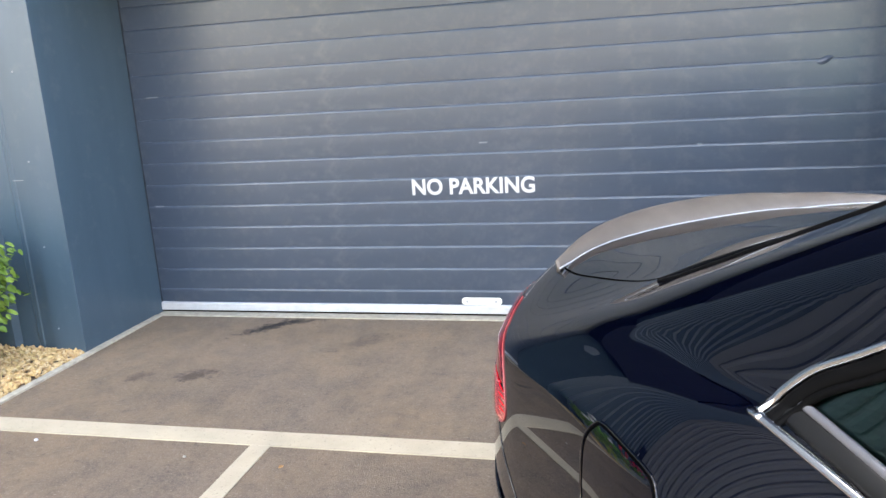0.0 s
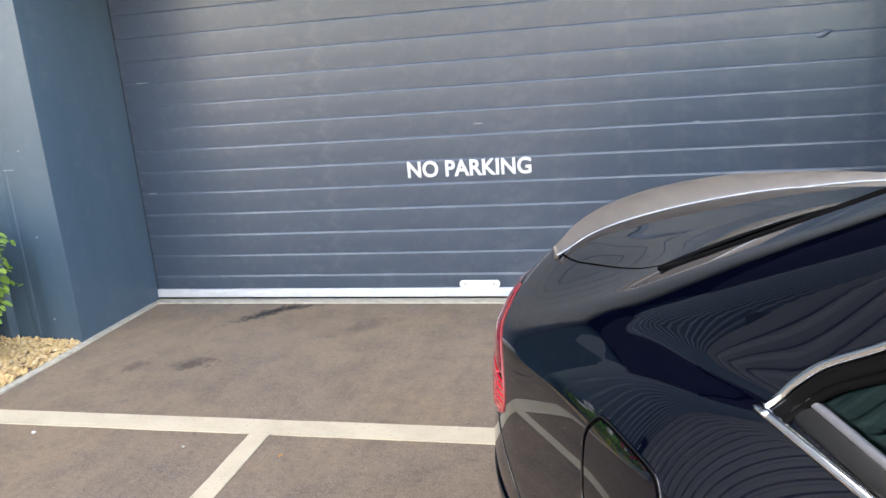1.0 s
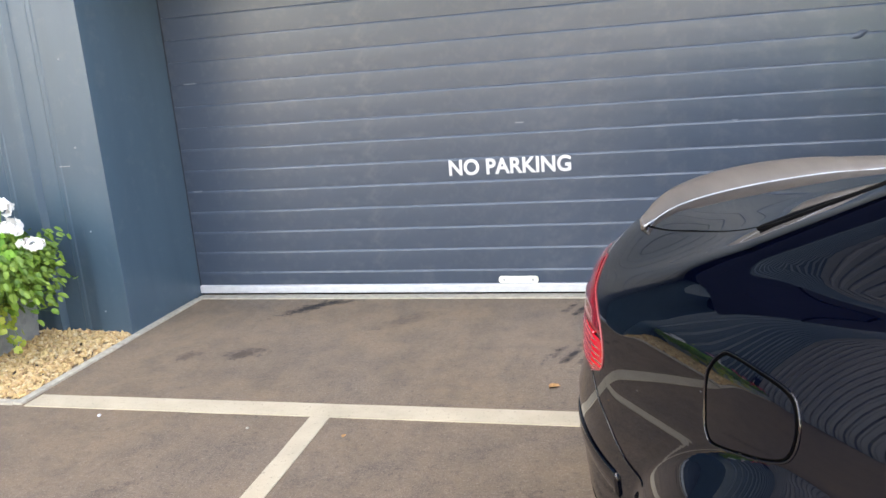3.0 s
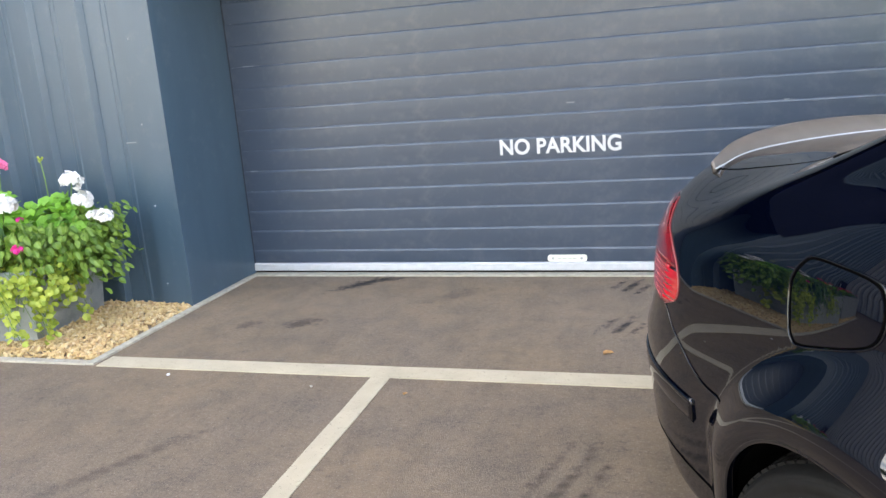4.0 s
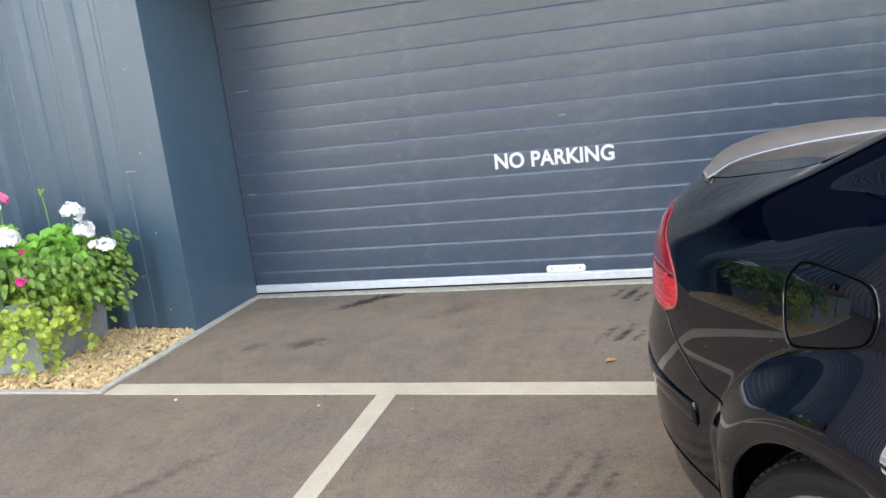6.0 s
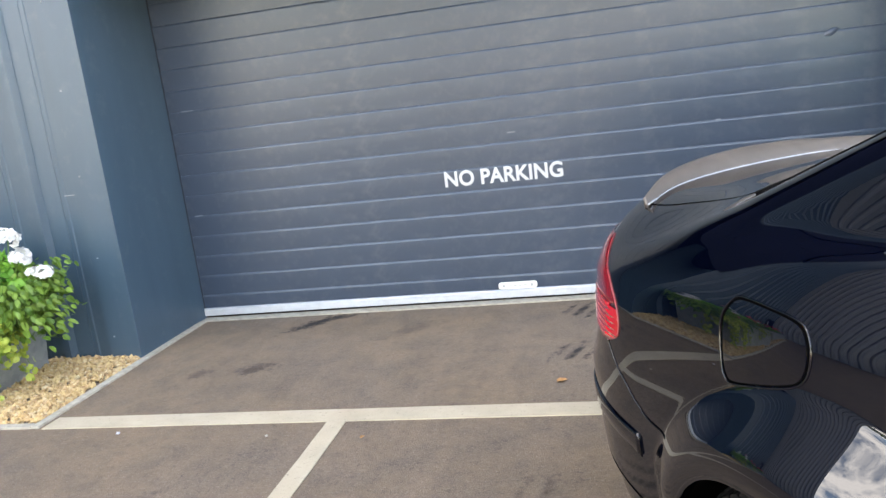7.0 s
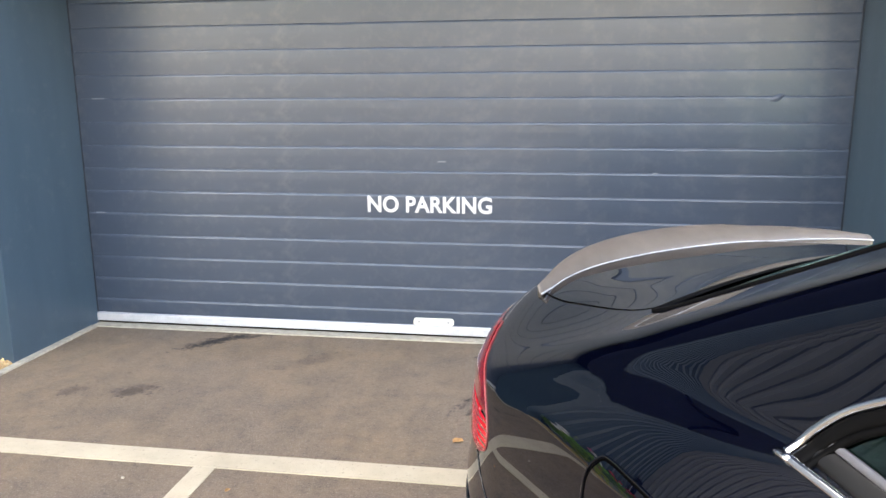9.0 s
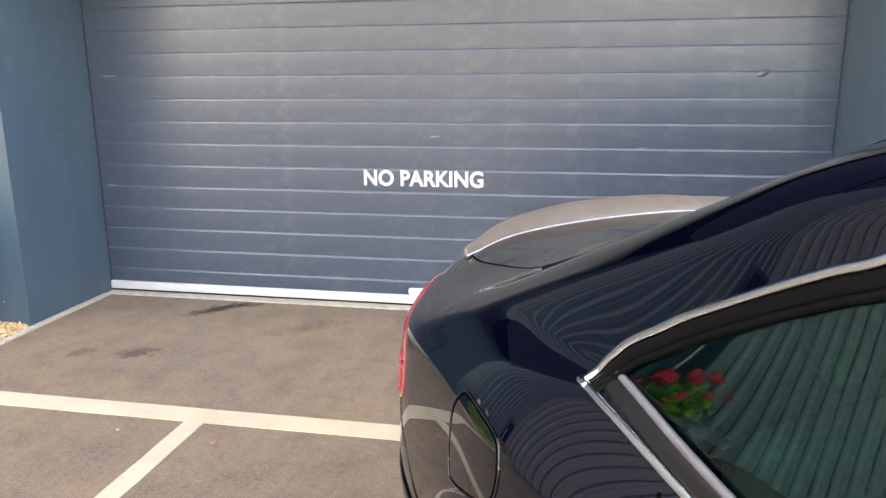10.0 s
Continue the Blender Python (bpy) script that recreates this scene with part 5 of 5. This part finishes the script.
ROT = PLANTER.to_3x3()
trailer(-0.06, -0.03, ROT @ Vector((0, -1, 0)), 12, 0.42, 0.30, "yellow-green trailing plant hanging down the planter")
trailer(0.055, 0.10, ROT @ Vector((1, -0.2, 0)), 15, 0.46, 0.26, "yellow-green trailing plant hanging down the planter")
trailer(0.03, 0.0, ROT @ Vector((0.7, -1, 0)), 11, 0.20, 0.18, "yellow-green trailing plant over the planter corner")
trailer(-0.85, -0.03, ROT @ Vector((0, -1, 0)), 18, 0.28, 0.26, "yellow-green trailing plant hanging down the planter")


def gravel():
    """Loose stones in the bed, thick near the camera's side."""
    ico = bmesh.new()
    bmesh.ops.create_icosphere(ico, subdivisions=1, radius=1)
    bv = np.array([v.co[:] for v in ico.verts])
    bf = [tuple(v.index for v in f.verts) for f in ico.faces]
    ico.free()
    verts, faces = [], []
    g = np.random.default_rng(3)
    todo = [(-1.945, -3.6, 7000), (-3.6, -6.1, 3600)]
    for x1, x0, n in todo:
        for _ in range(n):
            x, y = g.uniform(x0, x1), g.uniform(2.925, 3.90)
            s = g.uniform(0.007, 0.019)
            rot = np.array(Euler(g.uniform(0, 6.3, 3)).to_matrix())
            q = bv * (1 + g.normal(size=bv.shape) * 0.16) * s * np.array((1.25, 0.9, 0.55))
            q = q @ rot.T
            q[:, 2] *= 0.75
            b = len(verts)
            edge = min(1.0, (y - 2.91) / 0.08, (-1.93 - x) / 0.08)
            verts += (q + (x, y, -0.004 + 0.012 * edge + s * 0.35 + g.uniform(0, 0.014) * edge)).tolist()
            faces += [tuple(b + i for i in f) for f in bf]
    ob = new("gravel", mesh_of("gravel", verts, faces, M_STONE))
    tagged(ob, "loose golden gravel bed against the wall", "gravel", kind="stuff")


gravel()


def fallen_leaf(x, y, size, turn, material=M_DRYLEAF, label="dry brown leaf lying on the asphalt"):
    bm = bmesh.new()
    n = 14
    c = bm.verts.new((0, 0, 0.004))
    ring = []
    for i in range(n):
        a = 2 * math.pi * i / n
        r = size * (0.7 + 0.3 * math.cos(a)) * (1 + 0.15 * (i % 2))
        ring.append(bm.verts.new((r * math.cos(a), r * math.sin(a) * 0.65, 0.003 + 0.25 * size * abs(math.sin(a)))))
    for i in range(n):
        bm.faces.new((c, ring[i], ring[(i + 1) % n]))
    r = bmesh.ops.extrude_face_region(bm, geom=list(bm.faces))
    bmesh.ops.translate(bm, vec=(0, 0, 0.0015), verts=[g for g in r["geom"] if isinstance(g, bmesh.types.BMVert)])
    bmesh.ops.recalc_face_normals(bm, faces=bm.faces)
    ob = part("fallen_leaf", bm, material)
    ob.matrix_basis = pose(x, y, 0, 0, 0, turn)
    return tagged(ob, label, "leaf", "fallen leaves")


fallen_leaf(0.766, 3.244, 0.036, 30)
fallen_leaf(-0.075, 2.683, 0.018, 80)


def pebble(x, y, s, material, label):
    bm = bmesh.new()
    bmesh.ops.create_icosphere(bm, subdivisions=2, radius=s)
    for v in bm.verts:
        v.co *= 1 + 0.25 * noise.noise(v.co * 60)
        v.co.z *= 0.6
    ob = part("stone_chip", bm, material, None, "", True)
    ob.matrix_basis = pose(x, y, s * 0.5)
    tagged(ob, label, "stone", "loose chips")


pebble(-1.364, 2.785, 0.010, M_WHITE, "small white stone chip on the asphalt")
pebble(-0.548, 2.723, 0.008, M_CONCRETE, "small pale stone chip on the asphalt")


# ---- trees behind the yard, seen in the paint ----
def tree(x, y, h, seed_n):
    g = np.random.default_rng(seed_n)
    t = empty("tree", pose(x, y, 0))
    tagged(t, "broad leafy green tree at the far side of the yard", "tree", "boundary trees")
    bm = bmesh.new()

    def limb(a, b, r0, r1):
        a, b = Vector(a), Vector(b)
        z = (b - a).normalized()
        p = z.orthogonal().normalized()
        q = z.cross(p)
        ra = [bm.verts.new(a + (p * math.cos(k) + q * math.sin(k)) * r0) for k in np.linspace(0, 2 * math.pi, 9)[:-1]]
        rb = [bm.verts.new(b + (p * math.cos(k) + q * math.sin(k)) * r1) for k in np.linspace(0, 2 * math.pi, 9)[:-1]]
        for i in range(8):
            bm.faces.new((ra[i], ra[(i + 1) % 8], rb[(i + 1) % 8], rb[i]))

    limb((0, 0, 0), (0, 0, h * 0.35), 0.22, 0.17)
    limb((0, 0, h * 0.35), (0.1, 0.1, h * 0.7), 0.17, 0.07)
    ends = []
    for i in range(9):
        a = i * 2.4
        e = Vector((math.cos(a) * h * 0.28, math.sin(a) * h * 0.28, h * g.uniform(0.5, 0.9)))
        limb((0, 0, h * g.uniform(0.3, 0.55)), e, 0.08, 0.02)
        ends.append(e)
    part("trunk", bm, M_BARK, t)
    verts, faces = [], []
    for _ in range(2600):
        c = np.array(ends[g.integers(len(ends))]) + g.normal(size=3) * h * 0.095
        d1, d2 = g.normal(size=3), g.normal(size=3)
        d1, d2 = d1 / np.linalg.norm(d1) * 0.16, d2 / np.linalg.norm(d2) * 0.11
        b = len(verts)
        verts += [tuple(c - d1), tuple(c + d2), tuple(c + d1), tuple(c - d2)]
        faces.append((b, b + 1, b + 2, b + 3))
    raw_part("crown", verts, faces, M_TREELEAF, t)


for i, (x, y, h) in enumerate(((-14, -17, 7.0), (-8.5, -20, 8.0), (-3, -19, 6.5), (3, -21, 8.5), (9, -19, 7.5), (15, -17, 7.0), (-25, -1, 5.5), (-26, -6, 6.5), (-22, -12, 7.0))):
    tree(x, y, h, 11 + i)
